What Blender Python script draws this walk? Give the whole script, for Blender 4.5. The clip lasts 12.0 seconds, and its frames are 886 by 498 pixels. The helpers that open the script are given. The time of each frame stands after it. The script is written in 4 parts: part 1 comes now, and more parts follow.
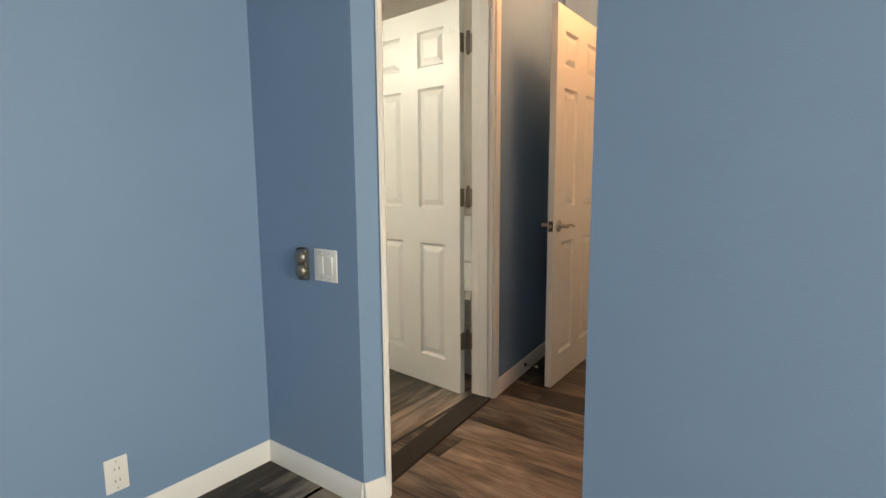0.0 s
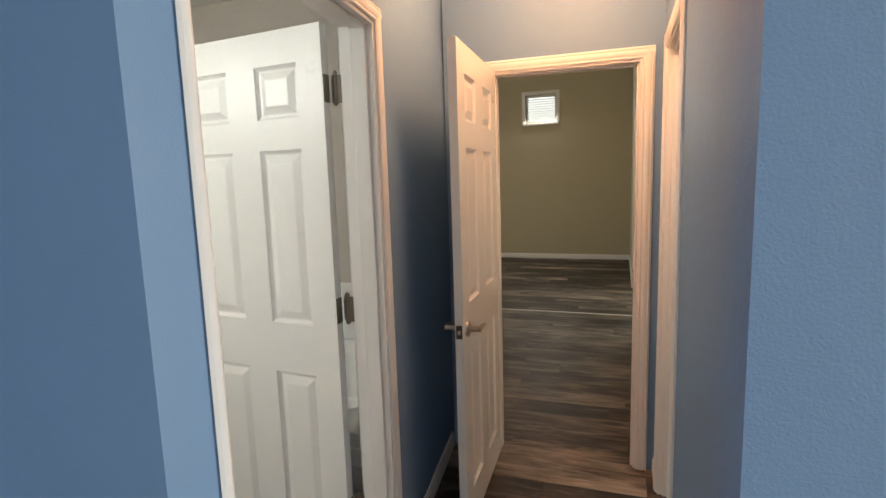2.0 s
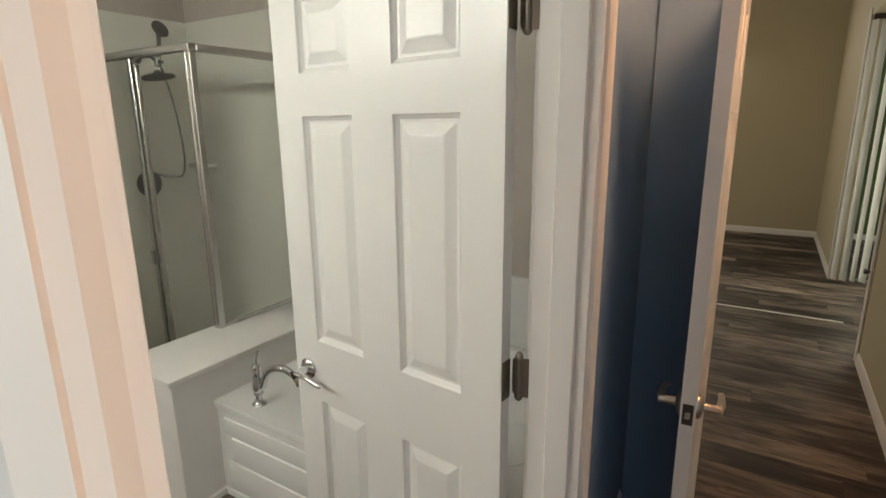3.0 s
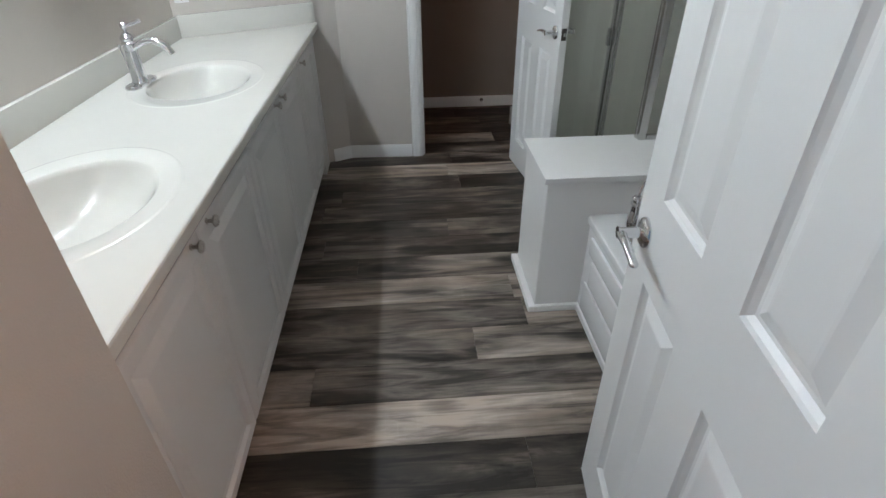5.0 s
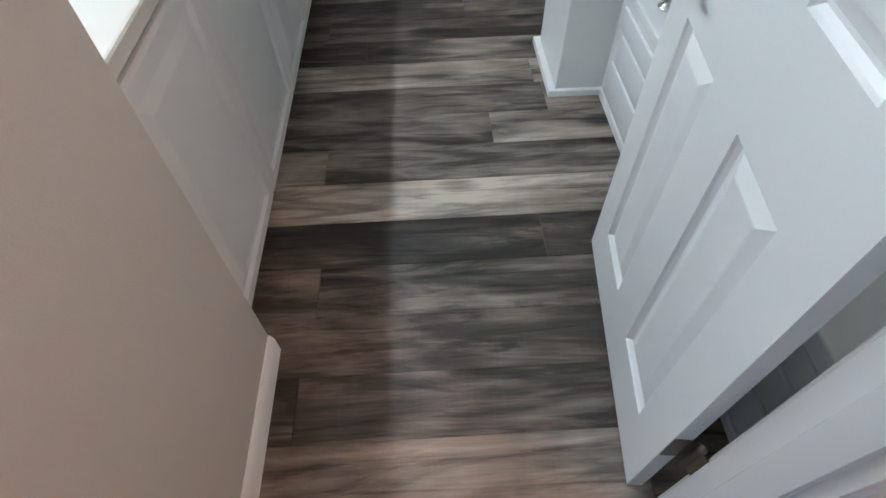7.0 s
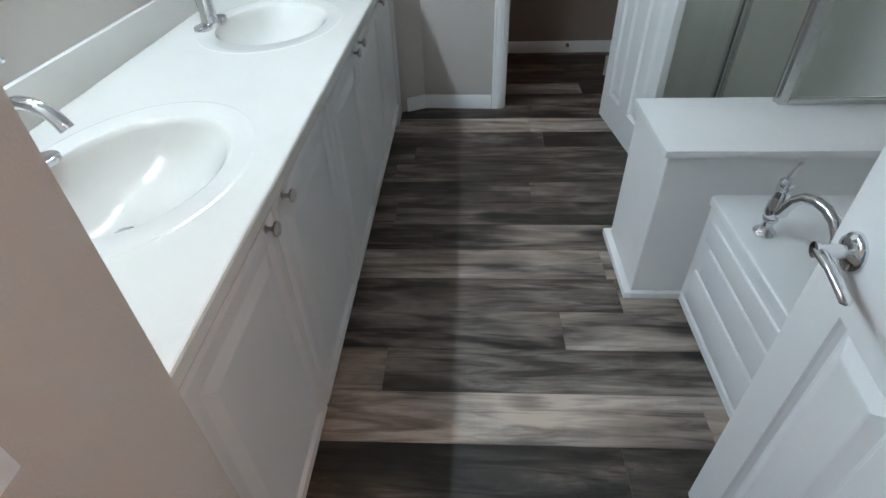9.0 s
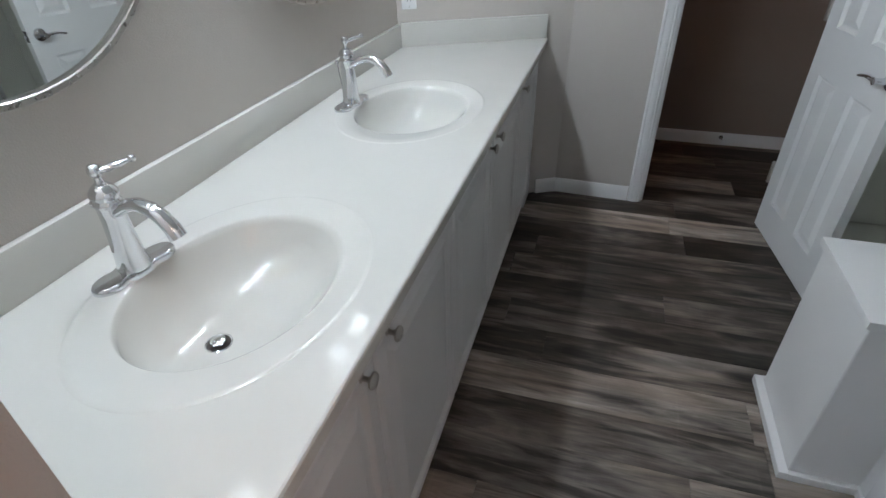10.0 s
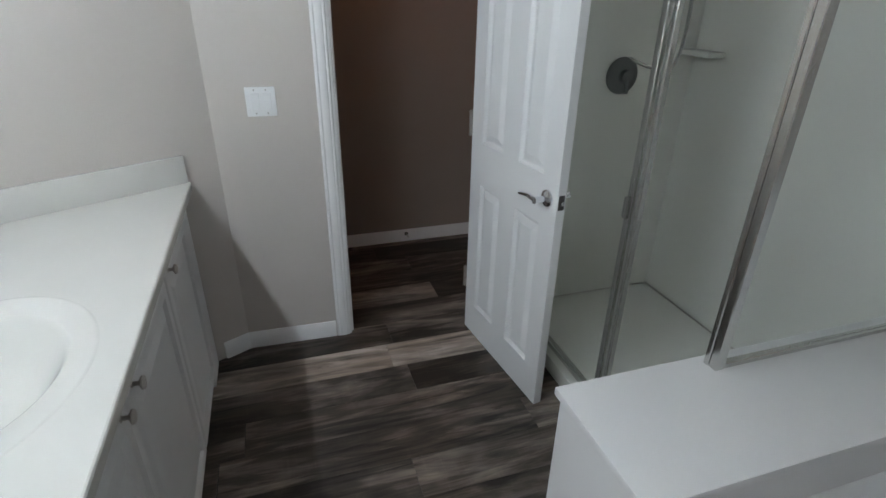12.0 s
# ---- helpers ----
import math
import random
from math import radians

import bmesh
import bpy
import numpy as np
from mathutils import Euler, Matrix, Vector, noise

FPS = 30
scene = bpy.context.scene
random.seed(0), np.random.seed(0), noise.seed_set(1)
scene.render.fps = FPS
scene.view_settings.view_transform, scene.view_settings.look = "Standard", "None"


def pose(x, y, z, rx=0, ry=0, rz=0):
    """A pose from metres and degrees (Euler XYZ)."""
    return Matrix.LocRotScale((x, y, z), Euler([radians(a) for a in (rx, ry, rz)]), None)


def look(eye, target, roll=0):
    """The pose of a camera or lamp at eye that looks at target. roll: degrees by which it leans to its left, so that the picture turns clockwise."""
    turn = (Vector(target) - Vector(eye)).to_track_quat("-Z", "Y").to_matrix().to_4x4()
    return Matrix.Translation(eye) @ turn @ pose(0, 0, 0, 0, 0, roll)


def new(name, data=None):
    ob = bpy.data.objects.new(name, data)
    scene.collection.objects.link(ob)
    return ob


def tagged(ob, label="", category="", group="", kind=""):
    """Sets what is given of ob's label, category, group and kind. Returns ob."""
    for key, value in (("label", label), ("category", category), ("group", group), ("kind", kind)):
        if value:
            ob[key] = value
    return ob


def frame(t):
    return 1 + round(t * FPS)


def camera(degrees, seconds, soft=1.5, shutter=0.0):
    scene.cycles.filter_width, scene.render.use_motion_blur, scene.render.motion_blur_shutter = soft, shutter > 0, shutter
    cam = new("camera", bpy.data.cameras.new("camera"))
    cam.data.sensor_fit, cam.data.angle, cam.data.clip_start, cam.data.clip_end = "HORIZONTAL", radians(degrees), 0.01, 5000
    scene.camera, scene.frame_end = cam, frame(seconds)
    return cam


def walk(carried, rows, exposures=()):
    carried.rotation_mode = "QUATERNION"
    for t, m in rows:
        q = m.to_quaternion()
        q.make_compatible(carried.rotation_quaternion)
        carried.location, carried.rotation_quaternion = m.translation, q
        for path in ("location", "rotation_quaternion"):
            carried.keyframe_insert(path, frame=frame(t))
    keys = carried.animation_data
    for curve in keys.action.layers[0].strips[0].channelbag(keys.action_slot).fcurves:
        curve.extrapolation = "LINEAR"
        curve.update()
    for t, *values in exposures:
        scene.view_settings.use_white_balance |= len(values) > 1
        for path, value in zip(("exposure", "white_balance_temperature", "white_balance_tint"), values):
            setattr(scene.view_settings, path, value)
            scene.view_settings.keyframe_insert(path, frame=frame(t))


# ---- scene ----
cam = camera(80.3, 12.0)
PATH = [
    (0, (1.361, -1.395, 1.167), (0.182, 0.198, 0.898), -0.4),
    (0.2, (1.285, -1.303, 1.183), (0.175, 0.342, 0.934), -0.4),
    (0.5, (1.177, -1.178, 1.2), (0.15, 0.524, 0.977), 0.3),
    (0.7, (1.113, -1.076, 1.246), (0.132, 0.655, 1.04), 0.5),
    (0.8, (1.119, -1.132, 1.283), (0.182, 0.623, 1.077), 0.5),
    (0.9, (1.15, -1.275, 1.378), (0.256, 0.49, 1.134), 0.6),
    (1, (1.159, -1.406, 1.432), (0.32, 0.39, 1.165), -0.2),
    (1.5, (0.953, -1.138, 1.518), (0.276, 0.726, 1.256), -1.4),
    (2, (0.771, -0.754, 1.524), (0.129, 1.121, 1.252), -1.8),
    (2.5, (0.53, -0.395, 1.529), (-0.271, 1.414, 1.239), -1.1),
    (3, (0.267, -0.119, 1.612), (-0.757, 1.535, 1.149), -0.6),
    (3.5, (0.132, 0.133, 1.583), (-1.354, 1.319, 0.962), -2.1),
    (5.3, (0.041, 0.434, 1.467), (-1.58, 0.456, 0.296), -1.7),
    (5.5, (0.041, 0.436, 1.46), (-1.533, 0.456, 0.226), -1.7),
    (6, (0.061, 0.417, 1.413), (-1.4, 0.444, 0.047), -1.6),
    (6.5, (0.098, 0.411, 1.356), (-1.192, 0.453, -0.172), -1.6),
    (6.7, (0.111, 0.409, 1.331), (-1.105, 0.448, -0.256), -1.7),
    (8.3, (0.037, 0.399, 1.357), (-1.193, 0.404, -0.22), -2.4),
    (8.5, (-0.017, 0.373, 1.395), (-1.357, 0.379, -0.09), -1.9),
    (9, (-0.2, 0.315, 1.435), (-1.741, 0.217, 0.164), -2.0),
    (9.5, (-0.352, 0.231, 1.456), (-1.944, -0.066, 0.281), -1.9),
    (10, (-0.471, 0.233, 1.485), (-2.055, -0.265, 0.371), -1.4),
    (10.5, (-0.578, 0.291, 1.518), (-2.195, -0.27, 0.483), 0.3),
    (11, (-0.695, 0.295, 1.531), (-2.421, -0.019, 0.57), 2.2),
    (11.5, (-0.9, 0.243, 1.562), (-2.681, 0.37, 0.66), 2.8),
    (12, (-1.081, 0.275, 1.592), (-2.786, 0.83, 0.705), 1.0),
]
walk(cam, [(t, look(eye, target, roll)) for t, eye, target, roll in PATH],
     exposures=[(0.0, .0, 9500, 11), (.7, .0, 9500, 11), (.9, -.03, 9000, 15), (1.5, -.07, 8500, 16), (2.0, -.07, 7800, 11), (2.5, -.16, 7300, 10), (3.0, -.22, 8100, 11), (3.7, -.04, 7200, 11),
                (5.3, -.14, 6300, 12), (6.5, .27, 6000, 8), (8.5, .18, 6000, 9), (9.0, -.04, 5900, 8), (9.5, -.18, 5950, 10), (10.5, -.68, 6250, 15), (11.5, -.56, 6250, 14), (12.0, -.36, 6250, 13)])

# ---------------------------------------------------------------- world, light
world = bpy.data.worlds.new("sky")
scene.world = world
world.use_nodes = True
wn = world.node_tree.nodes
sky = wn.new("ShaderNodeTexSky")
sky.sky_type = "NISHITA"
sky.sun_disc = False
sky.sun_elevation = radians(40)
sky.sun_rotation = radians(160)
wn["Background"].inputs["Strength"].default_value = 0.12
world.node_tree.links.new(sky.outputs[0], wn["Background"].inputs["Color"])


def lamp(name, kind, m, energy, color, **size):
    data = bpy.data.lights.new(name, kind)
    data.energy, data.color = energy, color
    if kind == "AREA":
        data.shape, data.size, data.size_y = "RECTANGLE", size["w"], size["h"]
    elif kind == "SUN":
        data.angle = size["angle"]
    else:
        data.shadow_soft_size = size["r"]
    ob = new(name, data)
    ob.matrix_world = m
    return ob


lamp("sun", "SUN", look((0, -20, 17), (0, 0, 0)), 2.5, (1, .95, .88), angle=radians(0.5))
# daylight in the bedroom window and the far room window
lamp("window_daylight", "AREA", look((1.9, -3.96, 1.5), (1.4, 0, 1.1)), 10, (.86, .945, 1.0), w=1.7, h=1.3)
lamp("side_window_daylight", "AREA", look((4.97, -1.5, 1.5), (0, -1.2, .8)), 158, (.86, .945, 1.0), w=1.6, h=1.3)
lamp("far_window_daylight", "AREA", look((-.60, 8.70, 2.64), (-.3, 4, .4)), 14, (.95, .97, 1.0), w=.5, h=.5)
lamp("slider_daylight", "AREA", look((1.85, 6.27, 1.3), (.6, 4.6, .9)), 38, (.93, 1.0, .97), w=1.3, h=2.2)
# fill light added to brighten the far room; no window is known on this side
lamp("far_side_fill", "AREA", look((-2.92, 5.6, 1.6), (0, 5.9, 1.4)), 38, (1.0, .97, .92), w=1.5, h=1.2)
# warm hall ceiling lamp
lamp("hall_lamp", "POINT", pose(.50, 1.30, 2.52), 46, (1.0, .50, .26), r=.14)
# unseen fill added in the side room so its open door isn't dark
lamp("side_room_fill", "POINT", pose(1.75, .65, 2.45), 22, (1.0, .80, .62), r=.12)
VLX = [-.86, -1.10, -1.34, -1.91, -2.15, -2.39]
for vx in VLX:
    lamp("vanity_bulb_light", "POINT", pose(vx, -.60, 2.20), 16.5, (.82, .935, 1.0), r=.035)
lamp("wc_lamp", "POINT", pose(-3.95, 1.3, 2.6), 4.5, (1.0, .45, .2), r=.08)


# ---------------------------------------------------------------- materials
def mat(name):
    m = bpy.data.materials.new(name)
    m.use_nodes = True
    nt = m.node_tree
    b = nt.nodes["Principled BSDF"]
    return m, nt, b


def add(nt, kind, **inputs):
    n = nt.nodes.new(kind)
    for k, v in inputs.items():
        n.inputs[k.replace("_", " ")].default_value = v
    return n


def painted(name, color, rough=0.6, bump=0.15, scale=260.0, vary=0.05, spec=0.5, big=3.0):
    """Rolled wall or trim paint: fine orange-peel relief and faint uneven tone."""
    m, nt, b = mat(name)
    tc = nt.nodes.new("ShaderNodeTexCoord")
    n1 = add(nt, "ShaderNodeTexNoise", Scale=big, Detail=4.0)
    n2 = add(nt, "ShaderNodeTexNoise", Scale=scale, Detail=2.0)
    n3 = add(nt, "ShaderNodeTexNoise", Scale=scale * .12, Detail=3.0)
    for n in (n1, n2, n3):
        nt.links.new(tc.outputs["Object"], n.inputs["Vector"])
    ramp = nt.nodes.new("ShaderNodeMix")
    ramp.data_type = "RGBA"
    ramp.inputs["A"].default_value = (*[c * (1 - vary) for c in color], 1)
    ramp.inputs["B"].default_value = (*[min(1, c * (1 + vary)) for c in color], 1)
    nt.links.new(n1.outputs["Fac"], ramp.inputs["Factor"])
    nt.links.new(ramp.outputs["Result"], b.inputs["Base Color"])
    mr = add(nt, "ShaderNodeMapRange")
    mr.inputs["To Min"].default_value, mr.inputs["To Max"].default_value = rough - .06, rough + .08
    nt.links.new(n3.outputs["Fac"], mr.inputs["Value"])
    nt.links.new(mr.outputs["Result"], b.inputs["Roughness"])
    b.inputs["Specular IOR Level"].default_value = spec
    bp = add(nt, "ShaderNodeBump", Strength=bump, Distance=0.002)
    mx = nt.nodes.new("ShaderNodeMath")
    mx.operation = "ADD"
    nt.links.new(n2.outputs["Fac"], mx.inputs[0])
    nt.links.new(n3.outputs["Fac"], mx.inputs[1])
    nt.links.new(mx.outputs[0], bp.inputs["Height"])
    nt.links.new(bp.outputs["Normal"], b.inputs["Normal"])
    return m


def metal(name, color, rough):
    m, nt, b = mat(name)
    b.inputs["Base Color"].default_value = (*color, 1)
    b.inputs["Metallic"].default_value = 1.0
    n = add(nt, "ShaderNodeTexNoise", Scale=60.0, Detail=3.0)
    mr = add(nt, "ShaderNodeMapRange")
    mr.inputs["To Min"].default_value, mr.inputs["To Max"].default_value = rough * .7, rough * 1.4
    nt.links.new(n.outputs["Fac"], mr.inputs["Value"])
    nt.links.new(mr.outputs["Result"], b.inputs["Roughness"])
    return m


def plank_wood(name):
    """Dark grey-brown vinyl plank: tone by piece, long streaks, knots, cross sawing marks."""
    m, nt, b = mat(name)
    L = nt.links.new
    tc = nt.nodes.new("ShaderNodeTexCoord")
    oi = nt.nodes.new("ShaderNodeObjectInfo")
    off = nt.nodes.new("ShaderNodeCombineXYZ")
    k = nt.nodes.new("ShaderNodeMath")
    k.operation = "MULTIPLY"
    col = nt.nodes.new("ShaderNodeSeparateColor")
    L(oi.outputs["Color"], col.inputs[0])
    k.inputs[1].default_value = 57.0
    L(oi.outputs["Random"], k.inputs[0])
    for i in range(3):
        L(k.outputs[0], off.inputs[i])
    va = nt.nodes.new("ShaderNodeVectorMath")
    L(tc.outputs["Object"], va.inputs[0])
    L(off.outputs[0], va.inputs[1])

    def stretched(sx, sy, detail, dist, rough=.6):
        mp = nt.nodes.new("ShaderNodeMapping")
        mp.inputs["Scale"].default_value = (sx, sy, 1)
        L(va.outputs[0], mp.inputs["Vector"])
        n = add(nt, "ShaderNodeTexNoise", Scale=1.0, Detail=detail, Distortion=dist, Roughness=rough)
        L(mp.outputs[0], n.inputs["Vector"])
        return n
    streak = stretched(1.5, 10, 6, 1.3)
    fine = stretched(5, 95, 5, 0.8)
    broad = stretched(1.6, 3.2, 3, .5)
    saw = stretched(90, 5, 3, .3)
    tone = nt.nodes.new("ShaderNodeValToRGB")
    cr = tone.color_ramp
    cr.elements[0].position, cr.elements[0].color = 0.0, (.016, .0125, .010, 1)
    cr.elements[1].position, cr.elements[1].color = 1.0, (.52, .44, .375, 1)
    for p, c in ((.28, (.058, .047, .039, 1)), (.52, (.160, .133, .113, 1)), (.78, (.31, .262, .224, 1))):
        e = cr.elements.new(p)
        e.color = c
    mix = nt.nodes.new("ShaderNodeMath")
    mix.operation = "MULTIPLY_ADD"
    mix.inputs[1].default_value = .95
    mr = add(nt, "ShaderNodeMapRange")
    mr.inputs["From Min"].default_value, mr.inputs["From Max"].default_value = .28, .72
    mr.inputs["To Min"].default_value, mr.inputs["To Max"].default_value = -.32, .24
    L(streak.outputs["Fac"], mr.inputs["Value"])
    half = nt.nodes.new("ShaderNodeMath")
    half.operation = "MULTIPLY"
    half.inputs[1].default_value = .80
    L(col.outputs[0], half.inputs[0])
    a1 = nt.nodes.new("ShaderNodeMath")
    L(half.outputs[0], a1.inputs[0])
    L(mr.outputs["Result"], a1.inputs[1])
    mb = add(nt, "ShaderNodeMapRange")
    mb.inputs["From Min"].default_value, mb.inputs["From Max"].default_value = .3, .7
    mb.inputs["To Min"].default_value, mb.inputs["To Max"].default_value = -.16, .30
    L(broad.outputs["Fac"], mb.inputs["Value"])
    a2 = nt.nodes.new("ShaderNodeMath")
    L(a1.outputs[0], a2.inputs[0])
    L(mb.outputs["Result"], a2.inputs[1])
    mf = add(nt, "ShaderNodeMapRange")
    mf.inputs["To Min"].default_value, mf.inputs["To Max"].default_value = -.17, .15
    L(fine.outputs["Fac"], mf.inputs["Value"])
    a3 = nt.nodes.new("ShaderNodeMath")
    L(a2.outputs[0], a3.inputs[0])
    L(mf.outputs["Result"], a3.inputs[1])
    ms = add(nt, "ShaderNodeMapRange")
    ms.inputs["From Min"].default_value, ms.inputs["From Max"].default_value = .58, .8
    ms.inputs["To Min"].default_value, ms.inputs["To Max"].default_value = 0, .05
    L(saw.outputs["Fac"], ms.inputs["Value"])
    a4 = nt.nodes.new("ShaderNodeMath")
    L(a3.outputs[0], a4.inputs[0])
    L(ms.outputs["Result"], a4.inputs[1])
    # knots
    mp = nt.nodes.new("ShaderNodeMapping")
    mp.inputs["Scale"].default_value = (1.9, 4.6, 1)
    L(va.outputs[0], mp.inputs["Vector"])
    vo = add(nt, "ShaderNodeTexVoronoi", Scale=1.0)
    L(mp.outputs[0], vo.inputs["Vector"])
    mk = add(nt, "ShaderNodeMapRange")
    mk.inputs["From Min"].default_value, mk.inputs["From Max"].default_value = .035, .19
    mk.inputs["To Min"].default_value, mk.inputs["To Max"].default_value = -.45, 0
    L(vo.outputs["Distance"], mk.inputs["Value"])
    a5 = nt.nodes.new("ShaderNodeMath")
    L(a4.outputs[0], a5.inputs[0])
    L(mk.outputs["Result"], a5.inputs[1])
    # thin dark grain lines and long weathered bands
    lines = stretched(1.3, 13, 5, 1.8, .58)
    ml = add(nt, "ShaderNodeMapRange")
    ml.inputs["From Min"].default_value, ml.inputs["From Max"].default_value = .53, .68
    ml.inputs["To Min"].default_value, ml.inputs["To Max"].default_value = .04, -.24
    L(lines.outputs["Fac"], ml.inputs["Value"])
    a6 = nt.nodes.new("ShaderNodeMath")
    L(a5.outputs[0], a6.inputs[0])
    L(ml.outputs["Result"], a6.inputs[1])
    L(a6.outputs[0], tone.inputs["Fac"])
    warm = nt.nodes.new("ShaderNodeMix")
    warm.data_type, warm.blend_type = "RGBA", "MULTIPLY"
    warm.inputs["B"].default_value = (1.0, .93, .86, 1)
    hue = stretched(1.2, 5, 3, 1.0)
    mh = add(nt, "ShaderNodeMapRange")
    mh.inputs["From Min"].default_value, mh.inputs["From Max"].default_value = .42, .66
    L(hue.outputs["Fac"], mh.inputs["Value"])
    L(mh.outputs["Result"], warm.inputs["Factor"])
    L(tone.outputs["Color"], warm.inputs["A"])
    L(warm.outputs["Result"], b.inputs["Base Color"])
    b.inputs["Roughness"].default_value = .42
    b.inputs["Specular IOR Level"].default_value = .32
    rr = add(nt, "ShaderNodeMapRange")
    rr.inputs["To Min"].default_value, rr.inputs["To Max"].default_value = .40, .60
    L(streak.outputs["Fac"], rr.inputs["Value"])
    L(rr.outputs["Result"], b.inputs["Roughness"])
    bp = add(nt, "ShaderNodeBump", Strength=.25, Distance=.0015)
    L(a4.outputs[0], bp.inputs["Height"])
    L(bp.outputs["Normal"], b.inputs["Normal"])
    return m


M_BLUE = painted("blue_wall_paint", (.175, .298, .465), .55, .35)
M_GREIGE = painted("greige_wall_paint", (.52, .475, .43), .6, .35)
M_TAUPE = painted("taupe_wall_paint", (.285, .225, .185), .65, .35)
M_OLIVE = painted("cream_wall_paint", (.50, .445, .315), .65, .3)
M_CEIL = painted("ceiling_paint", (.78, .77, .75), .8, .4, 120)
M_TRIM = painted("white_trim_paint", (.80, .79, .775), .32, .06, 90, .03)
M_DOOR = painted("white_door_paint", (.80, .80, .79), .30, .05, 70, .03)
M_CAB = painted("white_cabinet_paint", (.60, .595, .58), .38, .06, 70, .04)
M_CABIN = painted("cabinet_shadow_gap", (.20, .19, .18), .7, .05)
M_MARBLE = painted("cultured_marble", (.62, .602, .558), .10, .01, 30, .03, .5, 7.0)
M_TUB = painted("white_acrylic", (.82, .82, .82), .16, .01, 30, .02)
M_SURR = painted("shower_surround_acrylic", (.76, .75, .69), .22, .02, 30, .03)
M_PLATE = painted("white_plastic", (.78, .78, .77), .35, .01, 60, .02)
M_CHROME = metal("chrome", (.75, .76, .78), .07)
M_NICKEL = metal("brushed_nickel", (.50, .47, .43), .28)
M_ALU = metal("aluminium_frame", (.62, .62, .60), .24)
M_HINGE = metal("satin_hinge_steel", (.25, .225, .195), .40)
M_GUN = metal("weathered_nickel", (.23, .235, .23), .34)
M_DARK = painted("dark_bronze", (.06, .05, .045), .4, .02)
M_SENSOR = metal("pewter_plastic", (.30, .28, .25), .4)
M_HEDGE = painted("hedge_green", (.06, .11, .04), .8, .8, 12, .5)
M_PLANK = plank_wood("vinyl_plank")
M_GAP = painted("floor_joint", (.02, .017, .015), .7, .05)
M_GLAZE, _nt, _b = mat("clear_glass")
_b.inputs["Transmission Weight"].default_value = 1.0
_b.inputs["Roughness"].default_value = .03
_b.inputs["IOR"].default_value = 1.08
_b.inputs["Base Color"].default_value = (.972, .99, .976, 1)
M_MIRROR, _nt, _b = mat("silvered_mirror")
_b.inputs["Metallic"].default_value = 1.0
_b.inputs["Roughness"].default_value = .015
_b.inputs["Base Color"].default_value = (.86, .88, .86, 1)
M_GLOBE, _nt, _b = mat("opal_shade")
_b.inputs["Base Color"].default_value = (.9, .88, .85, 1)
_b.inputs["Roughness"].default_value = .3
_b.inputs["Emission Color"].default_value = (1, .95, .88, 1)
_b.inputs["Emission Strength"].default_value = 1.5
M_BACK, _nt, _b = mat("outdoor_backdrop")
_b.inputs["Base Color"].default_value = (.5, .55, .6, 1)
_b.inputs["Emission Color"].default_value = (.8, .9, 1, 1)
_b.inputs["Emission Strength"].default_value = 1.1


# ---------------------------------------------------------------- builders
def bm_box(x0, x1, y0, y1, z0, z1, bevel=0.0, seg=1):
    bm = bmesh.new()
    bmesh.ops.create_cube(bm, size=1)
    bmesh.ops.transform(bm, verts=bm.verts, matrix=Matrix.Translation(((x0 + x1) / 2, (y0 + y1) / 2, (z0 + z1) / 2))
                        @ Matrix.Diagonal((abs(x1 - x0), abs(y1 - y0), abs(z1 - z0), 1)))
    if bevel:
        bmesh.ops.bevel(bm, geom=bm.edges[:], offset=bevel, segments=seg, affect="EDGES", profile=.6)
    return bm


def joined(*parts):
    out = bmesh.new()
    for p in parts:
        me = bpy.data.meshes.new("tmp")
        p.to_mesh(me)
        p.free()
        out.from_mesh(me)
        bpy.data.meshes.remove(me)
    return out


def bm_lathe(profile, seg=32, axis="z"):
    """A turned shape from (radius, height) pairs."""
    bm = bmesh.new()
    rings = []
    for r, h in profile:
        if r < 1e-5:
            rings.append([bm.verts.new((0, 0, h))])
        else:
            rings.append([bm.verts.new((r * math.cos(2 * math.pi * i / seg), r * math.sin(2 * math.pi * i / seg), h)) for i in range(seg)])
    for a, b in zip(rings, rings[1:]):
        for i in range(seg):
            j = (i + 1) % seg
            if len(a) == 1 and len(b) > 1:
                bm.faces.new((a[0], b[i], b[j]))
            elif len(b) == 1 and len(a) > 1:
                bm.faces.new((a[i], b[0], a[j]))
            elif len(a) > 1:
                bm.faces.new((a[i], b[i], b[j], a[j]))
    bmesh.ops.recalc_face_normals(bm, faces=bm.faces)
    if axis != "z":
        rot = Matrix.Rotation(radians(-90), 4, "X") if axis == "y" else Matrix.Rotation(radians(90), 4, "Y")
        bmesh.ops.transform(bm, verts=bm.verts, matrix=rot)
    return bm


def bm_tube(points, radii, seg=14, flat=1.0):
    """A tube along a path; radii per point."""
    bm = bmesh.new()
    pts = [Vector(p) for p in points]
    rings = []
    up = Vector((0, 0, 1))
    for i, p in enumerate(pts):
        d = (pts[min(i + 1, len(pts) - 1)] - pts[max(i - 1, 0)]).normalized()
        side = d.cross(up)
        if side.length < .05:
            side = d.cross(Vector((1, 0, 0)))
        side.normalize()
        top = side.cross(d).normalized()
        r = radii[i] if isinstance(radii, (list, tuple)) else radii
        rings.append([bm.verts.new(p + side * r * math.cos(2 * math.pi * k / seg) + top * r * flat * math.sin(2 * math.pi * k / seg)) for k in range(seg)])
    for a, b in zip(rings, rings[1:]):
        for k in range(seg):
            bm.faces.new((a[k], a[(k + 1) % seg], b[(k + 1) % seg], b[k]))
    bm.faces.new(rings[0])
    bm.faces.new(rings[-1])
    bmesh.ops.recalc_face_normals(bm, faces=bm.faces)
    return bm


